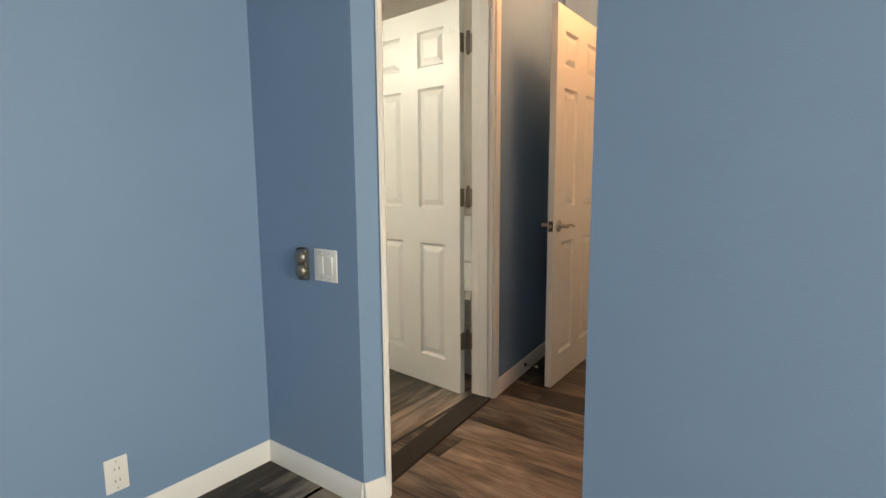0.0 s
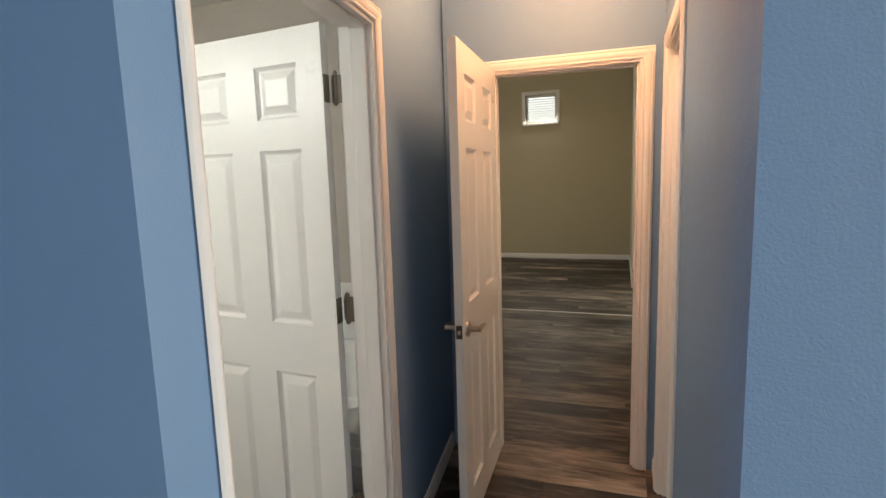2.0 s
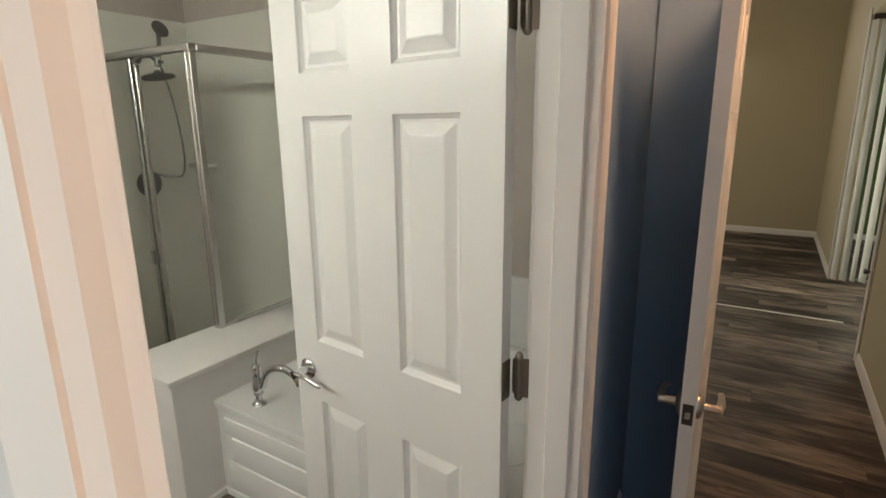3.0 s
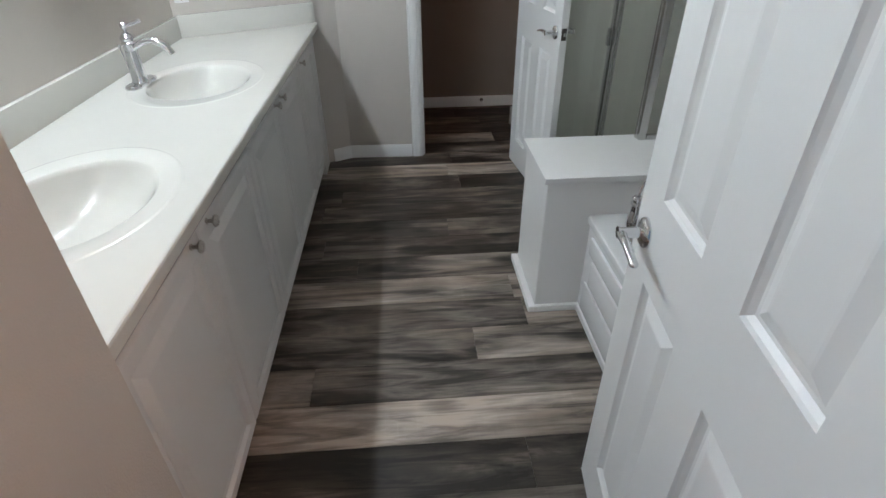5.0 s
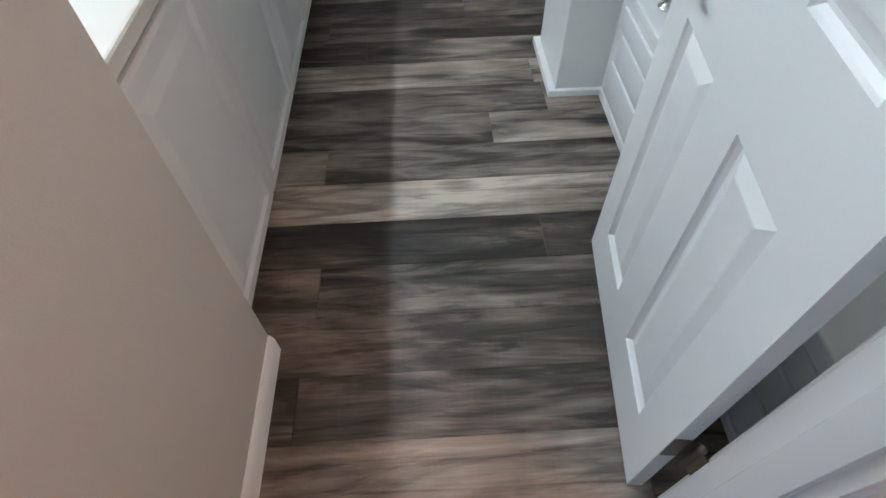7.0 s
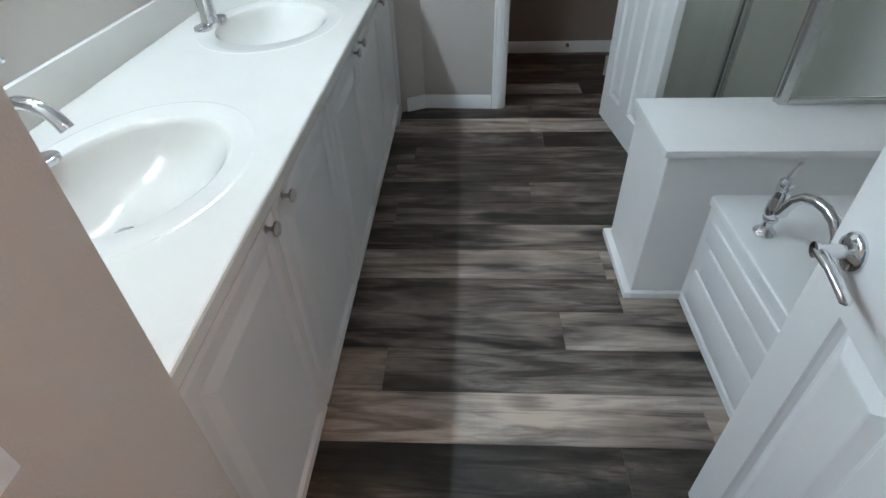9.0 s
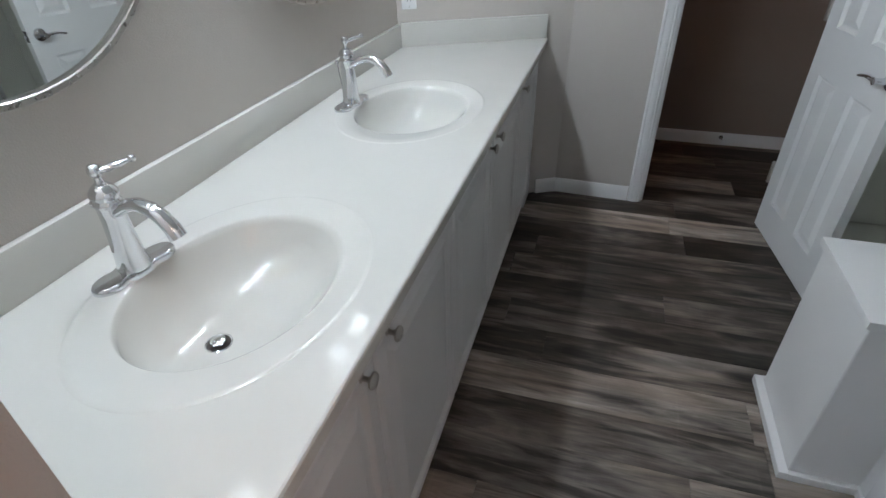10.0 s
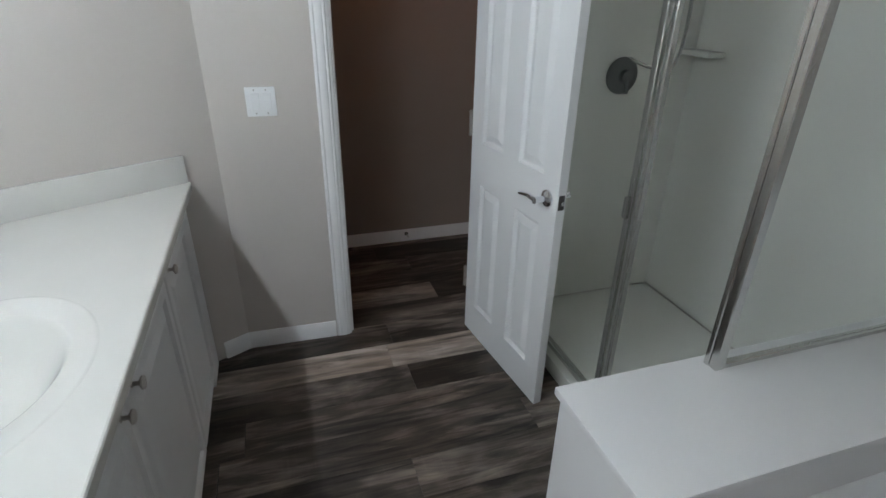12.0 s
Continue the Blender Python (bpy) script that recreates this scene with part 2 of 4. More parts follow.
def shift(bm, x=0, y=0, z=0, rz=0, rx=0, ry=0):
    bmesh.ops.transform(bm, verts=bm.verts, matrix=pose(x, y, z, rx, ry, rz))
    return bm


def mesh_of(name, bm, material, smooth=None):
    me = bpy.data.meshes.new(name)
    bm.to_mesh(me)
    bm.free()
    me.materials.append(material)
    if smooth is not None:
        me.polygons.foreach_set("use_smooth", [True] * len(me.polygons))
        me.set_sharp_from_angle(angle=radians(smooth))
    return me


def part(name, bm, material, parent=None, label="", smooth=35, m=None):
    ob = new(name, mesh_of(name, bm, material, smooth))
    if parent is not None:
        ob.parent = parent
    if m is not None:
        ob.matrix_local = m
    if label:
        ob["label"] = label
    return ob


def thing(name, label, category, m=None, group="", kind=""):
    ob = new(name)
    ob.empty_display_size = .05
    if m is not None:
        ob.matrix_world = m
    return tagged(ob, label, category, group, kind)


def structure(name, bm, material, label, category, smooth=None):
    ob = new(name, mesh_of(name, bm, material, smooth))
    return tagged(ob, label, category, "", "structure")


def wall_run(p0, p1, side, thick, z1, openings=(), z0=0.0):
    """Boxes of a straight wall from p0 to p1; side +1: thickness to the left of the run. openings: (start, end, bottom, top) along it."""
    d = Vector((p1[0] - p0[0], p1[1] - p0[1]))
    length = d.length
    cuts = sorted(openings)
    spans, at = [], 0.0
    for a, b, lo, hi in cuts:
        if a > at:
            spans.append((at, a, z0, z1))
        if lo > z0:
            spans.append((a, b, z0, lo))
        if hi < z1:
            spans.append((a, b, hi, z1))
        at = b
    if at < length:
        spans.append((at, length, z0, z1))
    bms = [bm_box(a, b, 0 if side > 0 else -thick, thick if side > 0 else 0, lo, hi) for a, b, lo, hi in spans]
    return shift(joined(*bms), p0[0], p0[1], 0, math.degrees(math.atan2(d.y, d.x)))


def base_profile(length, h=.085, t=.013):
    """Baseboard with an eased top, along +x, back at y=0, front towards -y."""
    bm = bmesh.new()
    prof = [(0, 0), (-t, 0), (-t, h * .72), (-t * .75, h * .80), (-t * .62, h * .90), (-t * .25, h), (0, h)]
    a = [bm.verts.new((0, y, z)) for y, z in prof]
    b = [bm.verts.new((length, y, z)) for y, z in prof]
    for i in range(len(prof)):
        j = (i + 1) % len(prof)
        bm.faces.new((a[i], b[i], b[j], a[j]))
    bm.faces.new(a)
    bm.faces.new(b[::-1])
    bmesh.ops.recalc_face_normals(bm, faces=bm.faces)
    return bm


def baseboard(p0, p1, label="white painted baseboard along the wall", h=.085):
    """Runs from p0 to p1 with the room on the right-hand side."""
    d = Vector((p1[0] - p0[0], p1[1] - p0[1]))
    bm = shift(base_profile(d.length, h), p0[0], p0[1], 0.004, math.degrees(math.atan2(d.y, d.x)))
    return structure("baseboard", bm, M_TRIM, label, "baseboard", 30)


def bm_casing(length, w=.062, t=.016):
    """Moulded door casing piece along +x: back at y=0, front towards -y, width up +z."""
    bm = bmesh.new()
    prof = [(0, 0), (-t * .55, 0), (-t * .8, w * .10), (-t * .7, w * .22), (-t * .95, w * .34), (-t, w * .6), (-t * .8, w * .72), (-t * .95, w * .84), (-t * .5, w), (0, w)]
    a = [bm.verts.new((0, y, z)) for y, z in prof]
    b = [bm.verts.new((length, y, z)) for y, z in prof]
    n = len(prof)
    for i in range(n):
        bm.faces.new((a[i], b[i], b[(i + 1) % n], a[(i + 1) % n]))
    bm.faces.new(a)
    bm.faces.new(b[::-1])
    bmesh.ops.recalc_face_normals(bm, faces=bm.faces)
    return bm


def door_frame(name, width, height, depth, label, m, both=True, stop=True, w=.062, near=True):
    """Jambs, head, stops and casings of a doorway. Local: opening from x=0 to width, wall from y=0 (front) to depth."""
    ob = thing(name, label, "door frame", m, "", "structure")
    j = .018
    part("jamb", bm_box(-.001, j, -.002, depth + .002, 0, height, .0015), M_TRIM, ob)
    part("jamb", bm_box(width - j, width + .001, -.002, depth + .002, 0, height, .0015), M_TRIM, ob)
    part("head", bm_box(j, width - j, -.002, depth + .002, height - j, height + .001, .0015), M_TRIM, ob)
    if stop:
        y0, y1 = depth * .18, depth - .040
        part("stop", bm_box(j - .001, j + .011, y0, y1, 0, height - j, .003), M_TRIM, ob)
        part("stop", bm_box(width - j - .011, width - j + .001, y0, y1, 0, height - j, .003), M_TRIM, ob)
        part("stop", bm_box(j + .011, width - j - .011, y0, y1, height - j - .011, height - j + .001, .003), M_TRIM, ob)
    for s in ((0, True),) + (((1, True),) if both else ()):
        back = s[0] == 1
        for k in ((0, 1, 2) if near or back else (1, 2)):
            if k < 2:
                bm = bm_casing(height + .0 + w - .01, w)
                # upright: length along z, width along x
                r = Matrix(((0, 0, -1 if k == 0 else 1, .006 if k == 0 else width - .006), (0, 1, 0, 0), (1, 0, 0, 0), (0, 0, 0, 1)))
            else:
                bm = bm_casing(width + 2 * w - .012, w)
                r = Matrix(((1, 0, 0, -w + .006), (0, 1, 0, 0), (0, 0, 1, height - .006), (0, 0, 0, 1)))
            bmesh.ops.transform(bm, verts=bm.verts, matrix=r)
            if back:
                bmesh.ops.transform(bm, verts=bm.verts, matrix=Matrix.Translation((0, depth, 0)) @ Matrix.Diagonal((1, -1, 1, 1)))
            bmesh.ops.recalc_face_normals(bm, faces=bm.faces)
            part("casing", bm, M_TRIM, ob, smooth=30)
    return ob


PANELS = [(.175, .812), (1.003, 1.635), (1.742, 1.925)]


def bm_panel(w, h, d=.0125):
    """A moulded raised panel, in the xz plane facing -y, sunk by d at its rim."""
    bm = bmesh.new()
    loops = []
    for inset, y in ((0, 0), (.004, d * .45), (.012, d), (.019, d), (.044, d * .18), (.049, d * .12)):
        loops.append([bm.verts.new((x, y, z)) for x, z in ((inset, inset), (w - inset, inset), (w - inset, h - inset), (inset, h - inset))])
    for a, b in zip(loops, loops[1:]):
        for i in range(4):
            bm.faces.new((a[i], a[(i + 1) % 4], b[(i + 1) % 4], b[i]))
    bm.faces.new(loops[-1])
    bmesh.ops.recalc_face_normals(bm, faces=bm.faces)
    return bm


def lever(parent, x, z, y, out, toward, mt, length=.105):
    """Rosette, neck and curved lever. out: -1/+1 side along y; toward: -1/+1 along x."""
    ob = part("lever_handle", joined(
        shift(bm_lathe([(0, 0), (.033, 0), (.033, .004), (.029, .010), (.020, .013), (.012, .016), (.0105, .05), (.013, .058), (0, .060)], 28, "y"), 0, 0, 0),
        bm_tube([(0, .050, 0), (toward * .02, .053, .003), (toward * .05, .053, .004), (toward * .08, .052, -.002), (toward * length, .050, -.008), (toward * (length + .006), .048, -.009)],
                [.010, .0105, .009, .0085, .009, .004], 12, .75)), mt, parent, "lever handle on a round rosette", 50,
        Matrix.Translation((x, y, z)) @ Matrix.Diagonal((1, out, 1, 1)))
    return ob


def bm_round_plate(x0, x1, y, z0, z1, side, turn, r=.012):
    """Hinge leaf of 2.6 mm plate with two rounded corners, turned about its pin edge by a few degrees."""
    pts = [(0, z0), (0, z1)]
    w = x1 - x0
    for k in range(6):
        a = math.pi / 2 * k / 5
        pts.append((w - r + r * math.sin(a), z1 - r + r * math.cos(a)))
    for k in range(6):
        a = math.pi / 2 * k / 5
        pts.append((w - r + r * math.cos(a), z0 + r - r * math.sin(a)))
    bm = bmesh.new()
    s = -1 if side > 0 else 1
    f0 = [bm.verts.new((s * u, -.0013, z)) for u, z in pts]
    f1 = [bm.verts.new((s * u, .0013, z)) for u, z in pts]
    bm.faces.new(f0)
    bm.faces.new(f1[::-1])
    n = len(pts)
    for k in range(n):
        bm.faces.new((f0[k], f0[(k + 1) % n], f1[(k + 1) % n], f1[k]))
    bmesh.ops.recalc_face_normals(bm, faces=bm.faces)
    return shift(bm, x1 if side > 0 else x0, y, 0, turn)


def panel_door(name, label, w, m, handle_mt, hinge_mt, h=2.03, t=.035, levers=(1, 1), lz=.905, jamb_leaf=True, gap=.012, pin=-.006):
    """Six-panel leaf. Local: hinge edge at x=0, free edge at x=w, thickness from y=0 to t; faces at y=0 and y=t."""
    ob = thing(name, label, "door", m, "", "structure")
    z0 = .010
    st, mid = .105 * w / .715, .132 * w / .715
    pw = (w - 2 * st - mid) / 2
    cols = [(st, st + pw), (st + pw + mid, w - st)]
    xs = sorted({0, w, *[v for c in cols for v in c]})
    zs = sorted({z0, h + z0, *[v for p in PANELS for v in p]})
    bm = bmesh.new()
    for face_y in (0, t):
        grid = {(i, k): bm.verts.new((x, face_y, z)) for i, x in enumerate(xs) for k, z in enumerate(zs)}
        for i in range(len(xs) - 1):
            for k in range(len(zs) - 1):
                if i in (1, 3) and k in (1, 3, 5):
                    continue
                bm.faces.new((grid[i, k], grid[i + 1, k], grid[i + 1, k + 1], grid[i, k + 1]))
    bmesh.ops.recalc_face_normals(bm, faces=bm.faces)
    for x0, x1, a, b in ((0, 0, z0, h + z0), (w, w, z0, h + z0)):
        v = [bm.verts.new((x0, 0, a)), bm.verts.new((x0, t, a)), bm.verts.new((x0, t, b)), bm.verts.new((x0, 0, b))]
        bm.faces.new(v)
    for z in (z0, h + z0):
        v = [bm.verts.new((0, 0, z)), bm.verts.new((w, 0, z)), bm.verts.new((w, t, z)), bm.verts.new((0, t, z))]
        bm.faces.new(v)
    bmesh.ops.remove_doubles(bm, verts=bm.verts, dist=1e-5)
    bmesh.ops.recalc_face_normals(bm, faces=bm.faces)
    part("leaf", bm, M_DOOR, ob, smooth=None)
    for c in cols:
        for a, b in PANELS:
            p = bm_panel(c[1] - c[0], b - a)
            part("panel", p, M_DOOR, ob, smooth=None, m=Matrix.Translation((c[0], 0, a)))
            p = bm_panel(c[1] - c[0], b - a)
            part("panel", p, M_DOOR, ob, smooth=None, m=Matrix.Translation((c[0], t, a)) @ Matrix.Diagonal((1, -1, 1, 1)))
    if levers[0]:
        lever(ob, w - .060, lz, 0, -1, -1, handle_mt)
    if levers[1]:
        lever(ob, w - .060, lz, t, 1, -1, handle_mt)
    part("latch_plate", bm_box(w - .001, w + .0015, t / 2 - .0125, t / 2 + .0125, lz - .028, lz + .028, .001), M_DARK, ob, "dark latch plate on the door edge")
    part("latch_bolt", bm_box(w, w + .011, t / 2 - .006, t / 2 + .006, lz - .008, lz + .008, .002), handle_mt, ob, "metal latch bolt")
    for hz in (.30, 1.065, 1.83):
        hg = part("hinge", joined(
            shift(bm_tube([(0, 0, -.046), (0, 0, .046)], .0078, 14), -gap * .5, pin, hz),
            shift(bm_lathe([(0, .046), (.0095, .047), (.0085, .054), (.0045, .060), (0, .062)], 14), -gap * .5, pin, hz),
            shift(bm_lathe([(0, -.056), (.0045, -.055), (.0085, -.050), (.0095, -.046), (0, -.045)], 14), -gap * .5, pin, hz),
            bm_box(-.0030, -.0004, .002, t - .001, hz - .046, hz + .046, .0008)), hinge_mt, ob, "butt hinge with a round pin", 40)
        part("leaf_plate", bm_round_plate(-gap * .5, -.001, pin, hz - .046, hz + .046, -1, -8), hinge_mt, hg, smooth=None)
        if not jamb_leaf:
            continue
        part("leaf_plate", bm_round_plate(-gap - .026, -gap * .5, pin, hz - .046, hz + .046, 1, 20), hinge_mt, hg, smooth=None)
        for dx, dz in ((-.014, -.030), (-.006, 0), (-.014, .030)):
            part("screw", shift(bm_lathe([(0, .0018), (.0035, .0012), (.0042, 0), (0, 0)], 10, "y"), -gap * .5 - .020 + dx * .5, pin - .0075, hz + dz, 0, 180), M_DARK, hg)
    return ob


def wall_plate(name, label, m, gangs, mt, kind):
    """A wall plate in the xz plane, front towards -y, centred."""
    ob = thing(name, label, "switch plate" if kind != "outlet" else "outlet", m)
    w = .070 + .046 * (gangs - 1)
    part("plate", bm_box(-w / 2, w / 2, -.006, 0, -.058, .058, .003, 2), mt, ob)
    for g in range(gangs):
        cx = (g - (gangs - 1) / 2) * .046
        if kind == "toggle":
            part("toggle", joined(bm_box(cx - .006, cx + .006, -.0075, -.005, -.013, .013, .001), shift(bm_box(-.0045, .0045, -.014, 0, -.004, .006, .001), cx, -.006, 0, 0, 25)), mt, ob)
        elif kind == "rocker":
            part("rocker", shift(bm_box(-.0165, .0165, -.004, .003, -.033, .033, .0015), cx, -.006, 0, 0, 3), mt, ob)
        else:
            for dz in (-.02, .02):
                part("socket", bm_box(cx - .016, cx + .016, -.0085, -.005, dz - .014, dz + .014, .003), mt, ob)
                part("slot", joined(bm_box(cx - .0075, cx - .0055, -.0092, -.008, dz - .004, dz + .006), bm_box(cx + .0055, cx + .0075, -.0092, -.008, dz - .004, dz + .006)), M_DARK, ob)
        for sz in (-.046, .046):
            part("screw", shift(bm_lathe([(0, 0), (.0032, 0), (.003, .0012), (0, .0016)], 10, "y"), cx, -.0058, sz, 0, 180), M_NICKEL, ob)
    return ob


# ---------------------------------------------------------------- the shell
CEIL, FAR_CEIL, WT = 2.72, 4.05, .115
HX0, HX1 = .099, .95           # hall walls
BY = -.165                    # bedroom front wall face
BX = -.455                     # bedroom left wall face
SY = -.047                    # bath side of the stub wall
VB = -.745                     # wall behind the vanity
BB = 2.28                      # wall behind tub and shower
END = 1.95                     # hall end wall
FARY, FARX = 8.78, .92
CORNER_A, CORNER_B, WALL_W = (-2.955, VB), (-3.36, .035), (-3.31, 1.30)


def two_tone(name, bm, first, second, label, test):
    ob = structure(name, bm, first, label, "wall")
    ob.data.materials.append(second)
    for p in ob.data.polygons:
        p.material_index = 1 if test(p.normal, p.center) else 0
    return ob


HA = 96.12                      # the hall's left wall runs by this bearing
HD = Vector((math.cos(radians(HA)), math.sin(radians(HA))))


def hall_at(s):
    return (HX0 + HD.x * s, BY + HD.y * s)


S0, S1 = .122, 1.074
two_tone("wall_hall_left", wall_run(hall_at(S0), hall_at(2.62), 1, .115, CEIL, [(.0, S1 - S0, 0, 2.045)]), M_BLUE, M_GREIGE,
         "painted wall between hall and bathroom, blue one side", lambda n, c: n.x < -.5)
PIER = [(-.012, BY), (.093, BY), (.125, -.070), (.1030, -.050), (-.028, -.0580)]


def bm_prism(pts, z0, z1):
    bm = bmesh.new()
    lo, hi = [bm.verts.new((x, y, z0)) for x, y in pts], [bm.verts.new((x, y, z1)) for x, y in pts]
    n = len(pts)
    for i in range(n):
        bm.faces.new((lo[i], lo[(i + 1) % n], hi[(i + 1) % n], hi[i]))
    bm.faces.new(lo[::-1])
    bm.faces.new(hi)
    bmesh.ops.recalc_face_normals(bm, faces=bm.faces)
    return bm


structure("wall_corner", bm_prism(PIER, 0, CEIL), M_BLUE, "blue painted wall corner beside the bathroom door", "wall")
two_tone("wall_bedroom_front_left", wall_run((-.58, BY), (-.012, BY), 1, SY - BY, CEIL), M_BLUE, M_GREIGE,
         "blue painted bedroom wall with a light switch", lambda n, c: n.y > .5 or n.x < -.5)
two_tone("wall_bedroom_left", wall_run((BX, -4.2), (BX, BY), 1, .115, CEIL), M_BLUE, M_GREIGE,
         "blue painted bedroom side wall", lambda n, c: n.x < -.5)
structure("wall_bedroom_front_right", wall_run((.895, BY), (5.0, BY), 1, WT, CEIL), M_BLUE, "blue painted bedroom wall beside the hall opening", "wall")
structure("wall_bedroom_right", wall_run((5.0, -4.2), (5.0, BY + WT), -1, WT, CEIL, [(1.9, 3.5, .85, 2.15)]), M_BLUE, "blue painted bedroom wall", "wall")
structure("wall_bedroom_back", wall_run((BX - .115, -4.2), (5.115, -4.2), -1, WT, CEIL, [(1.6, 3.3, .85, 2.15)]), M_BLUE, "blue painted bedroom wall with a window opening", "wall")
structure("wall_hall_right", wall_run((HX1, BY + WT), (HX1, END + WT), -1, WT, CEIL, [(1.12 - BY - WT, 1.76 - BY - WT, 0, 2.045)]), M_BLUE, "blue painted hall wall with a doorway", "wall")
two_tone("wall_hall_end", wall_run((-.12, END), (HX1, END), 1, WT, FAR_CEIL, [(.245, .980, 0, 2.045)]), M_BLUE, M_OLIVE,
         "painted hall end wall with a doorway", lambda n, c: n.y > .5)
# side room behind the right-hand hall door
structure("wall_side_room", joined(wall_run((HX1 + WT, END + .05), (3.4, END + .05), 1, .06, CEIL), wall_run((2.6, BY + WT), (2.6, END + .05), -1, .1, CEIL)), M_CEIL,
          "plain light wall of the side room", "wall")
# bathroom
structure("wall_vanity", wall_run((-.58, VB), CORNER_A, 1, .10, CEIL), M_GREIGE, "greige painted wall behind the vanity", "wall")
structure("wall_angled", wall_run(CORNER_A, CORNER_B, 1, .10, CEIL), M_GREIGE, "greige painted angled wall at the vanity's end", "wall")
two_tone("wall_toilet_room", wall_run(CORNER_B, WALL_W, 1, .10, CEIL, [(.475, 1.165, 0, 2.045)]), M_GREIGE, M_TAUPE,
         "greige painted wall with a doorway to a dim room", lambda n, c: n.x < -.5)
structure("wall_shower_side", wall_run((WALL_W[0], WALL_W[1]), (WALL_W[0], BB + WT), 1, .10, CEIL), M_GREIGE, "greige painted wall beside the shower", "wall")
two_tone("wall_bath_back", wall_run((-.20, BB), (-3.41, BB), -1, WT, CEIL), M_GREIGE, M_OLIVE, "greige painted wall behind tub and shower", lambda n, c: n.y > .5)
structure("wall_dim_room", joined(wall_run((-4.34, -.2), (-4.34, 2.3), 1, .1, CEIL), wall_run((-3.5, .02), (-4.34, .02), 1, .1, CEIL),
                                  wall_run((-3.41, 2.1), (-4.34, 2.1), -1, .1, CEIL)), M_TAUPE, "taupe brown wall of the dim toilet room", "wall")
# far room
structure("wall_far", wall_run((-3.0, FARY), (FARX + .11, FARY), 1, .14, FAR_CEIL, [(-.868 + 3.0, -.330 + 3.0, 2.41, 2.90)]), M_OLIVE, "cream painted far wall with a small high window", "wall")
structure("wall_far_right", wall_run((FARX, END + WT), (FARX, FARY), -1, .11, FAR_CEIL, [(4.20 - END - WT, 6.42 - END - WT, 0, 2.55)]), M_OLIVE, "cream painted wall with an opening to a nook", "wall")
# unseen left wall; its opening is added to go with the fill light
structure("wall_far_left", joined(wall_run((-3.0, BB + WT), (-3.0, FARY), 1, .1, FAR_CEIL, [(2.4, 4.0, .95, 2.25)]), wall_run((-3.0, BB + WT + .01), (.0, BB + WT + .01), 1, .02, FAR_CEIL, (), CEIL)), M_OLIVE, "plain cream wall of the far room", "wall")
# ceilings
structure("ceiling", joined(bm_box(-4.6, 5.2, -4.4, END, CEIL, CEIL + .1), bm_box(-4.6, .10, END, BB + WT, CEIL, CEIL + .1)), M_CEIL, "flat white painted ceiling", "ceiling")
structure("ceiling_far", bm_box(-3.2, 1.9, END, FARY + .2, FAR_CEIL, FAR_CEIL + .1), M_CEIL, "high white ceiling of the far room", "ceiling")
structure("ground", bm_box(-60, 60, -60, 60, -.30, -.12), M_GAP, "dark ground below the house", "ground")

for p0, p1 in (((BX, -4.2), (BX, BY)), ((BX, BY), (.091, BY)), ((.895, BY), (5.0, BY)),
               (hall_at(S1 + .046), hall_at(2.10)), ((HX1, END), (HX1, 1.82)), ((HX1, 1.06), (HX1, BY + WT)), ((.094, BY), (.124, -.072)),
               ((-.11, SY), (-.58, SY)),
               ((-3.303, -.075), CORNER_B), (CORNER_B, (-3.344, .450)),
               ((-4.34, .02), (-4.34, 2.1)), ((-3.0, FARY), (FARX, FARY)), ((FARX, FARY), (FARX, 6.5)), ((FARX, 4.12), (FARX, END + WT)), ((-3.5, .02), (-4.34, .02))):
    baseboard(p0, p1)

# doors and their frames
dfb = door_frame("door_frame_bath", S1 - S0, 2.045, .115, "white painted door frame with moulded casing", pose(*hall_at(S0), 0, 0, 0, HA), w=.052, near=False)
part("jamb", bm_box(-.001, .006, -.0145, -.003, 0, 2.045, .0015), M_TRIM, dfb)
_cs = bm_casing(2.045 + .042, .050)
bmesh.ops.transform(_cs, verts=_cs.verts, matrix=pose(-.004, -.015, 0, 0, 0, 26) @ Matrix(((0, 0, -1, 0), (0, 1, 0, 0), (1, 0, 0, 0), (0, 0, 0, 1))))
bmesh.ops.recalc_face_normals(_cs, faces=_cs.faces)
part("casing", _cs, M_TRIM, dfb, smooth=30)
door_frame("door_frame_end", .735, 2.045, WT, "white painted door frame with moulded casing", pose(.125, END, 0), w=.055)
door_frame("door_frame_side", .64, 2.045, WT, "white painted door frame with moulded casing", pose(HX1, 1.76, 0, 0, 0, -90))
_wa = math.degrees(math.atan2(WALL_W[1] - CORNER_B[1], WALL_W[0] - CORNER_B[0]))
_wd = Vector((WALL_W[0] - CORNER_B[0], WALL_W[1] - CORNER_B[1])).normalized()
door_frame("door_frame_toilet", .690, 2.045, .10, "white painted door frame with moulded casing", pose(CORNER_B[0] + _wd.x * .475, CORNER_B[1] + _wd.y * .475, 0, 0, 0, _wa))
panel_door("door_bath", "white six-panel door, open, chrome lever handle", .728, pose(-.172, .864, 0, 0, 0, 173.7), M_CHROME, M_HINGE, gap=.036, pin=-.010)
panel_door("door_end", "white six-panel door, open against the hall wall, nickel lever", .735, pose(.121, 1.925, 0, 0, 0, -88.1), M_NICKEL, M_NICKEL)
panel_door("door_side", "white six-panel door, open, steel hinges", .60, pose(HX1 + .135, 1.715, 0, 0, 0, 3), M_NICKEL, M_HINGE, gap=.03, pin=.012)
panel_door("door_toilet", "white six-panel door, open, chrome lever handle", .652, pose(-3.240, 1.105, 0, 0, 0, 7.0), M_CHROME, M_NICKEL, lz=.925, jamb_leaf=False)
_sp = hall_at(S0 + .018)
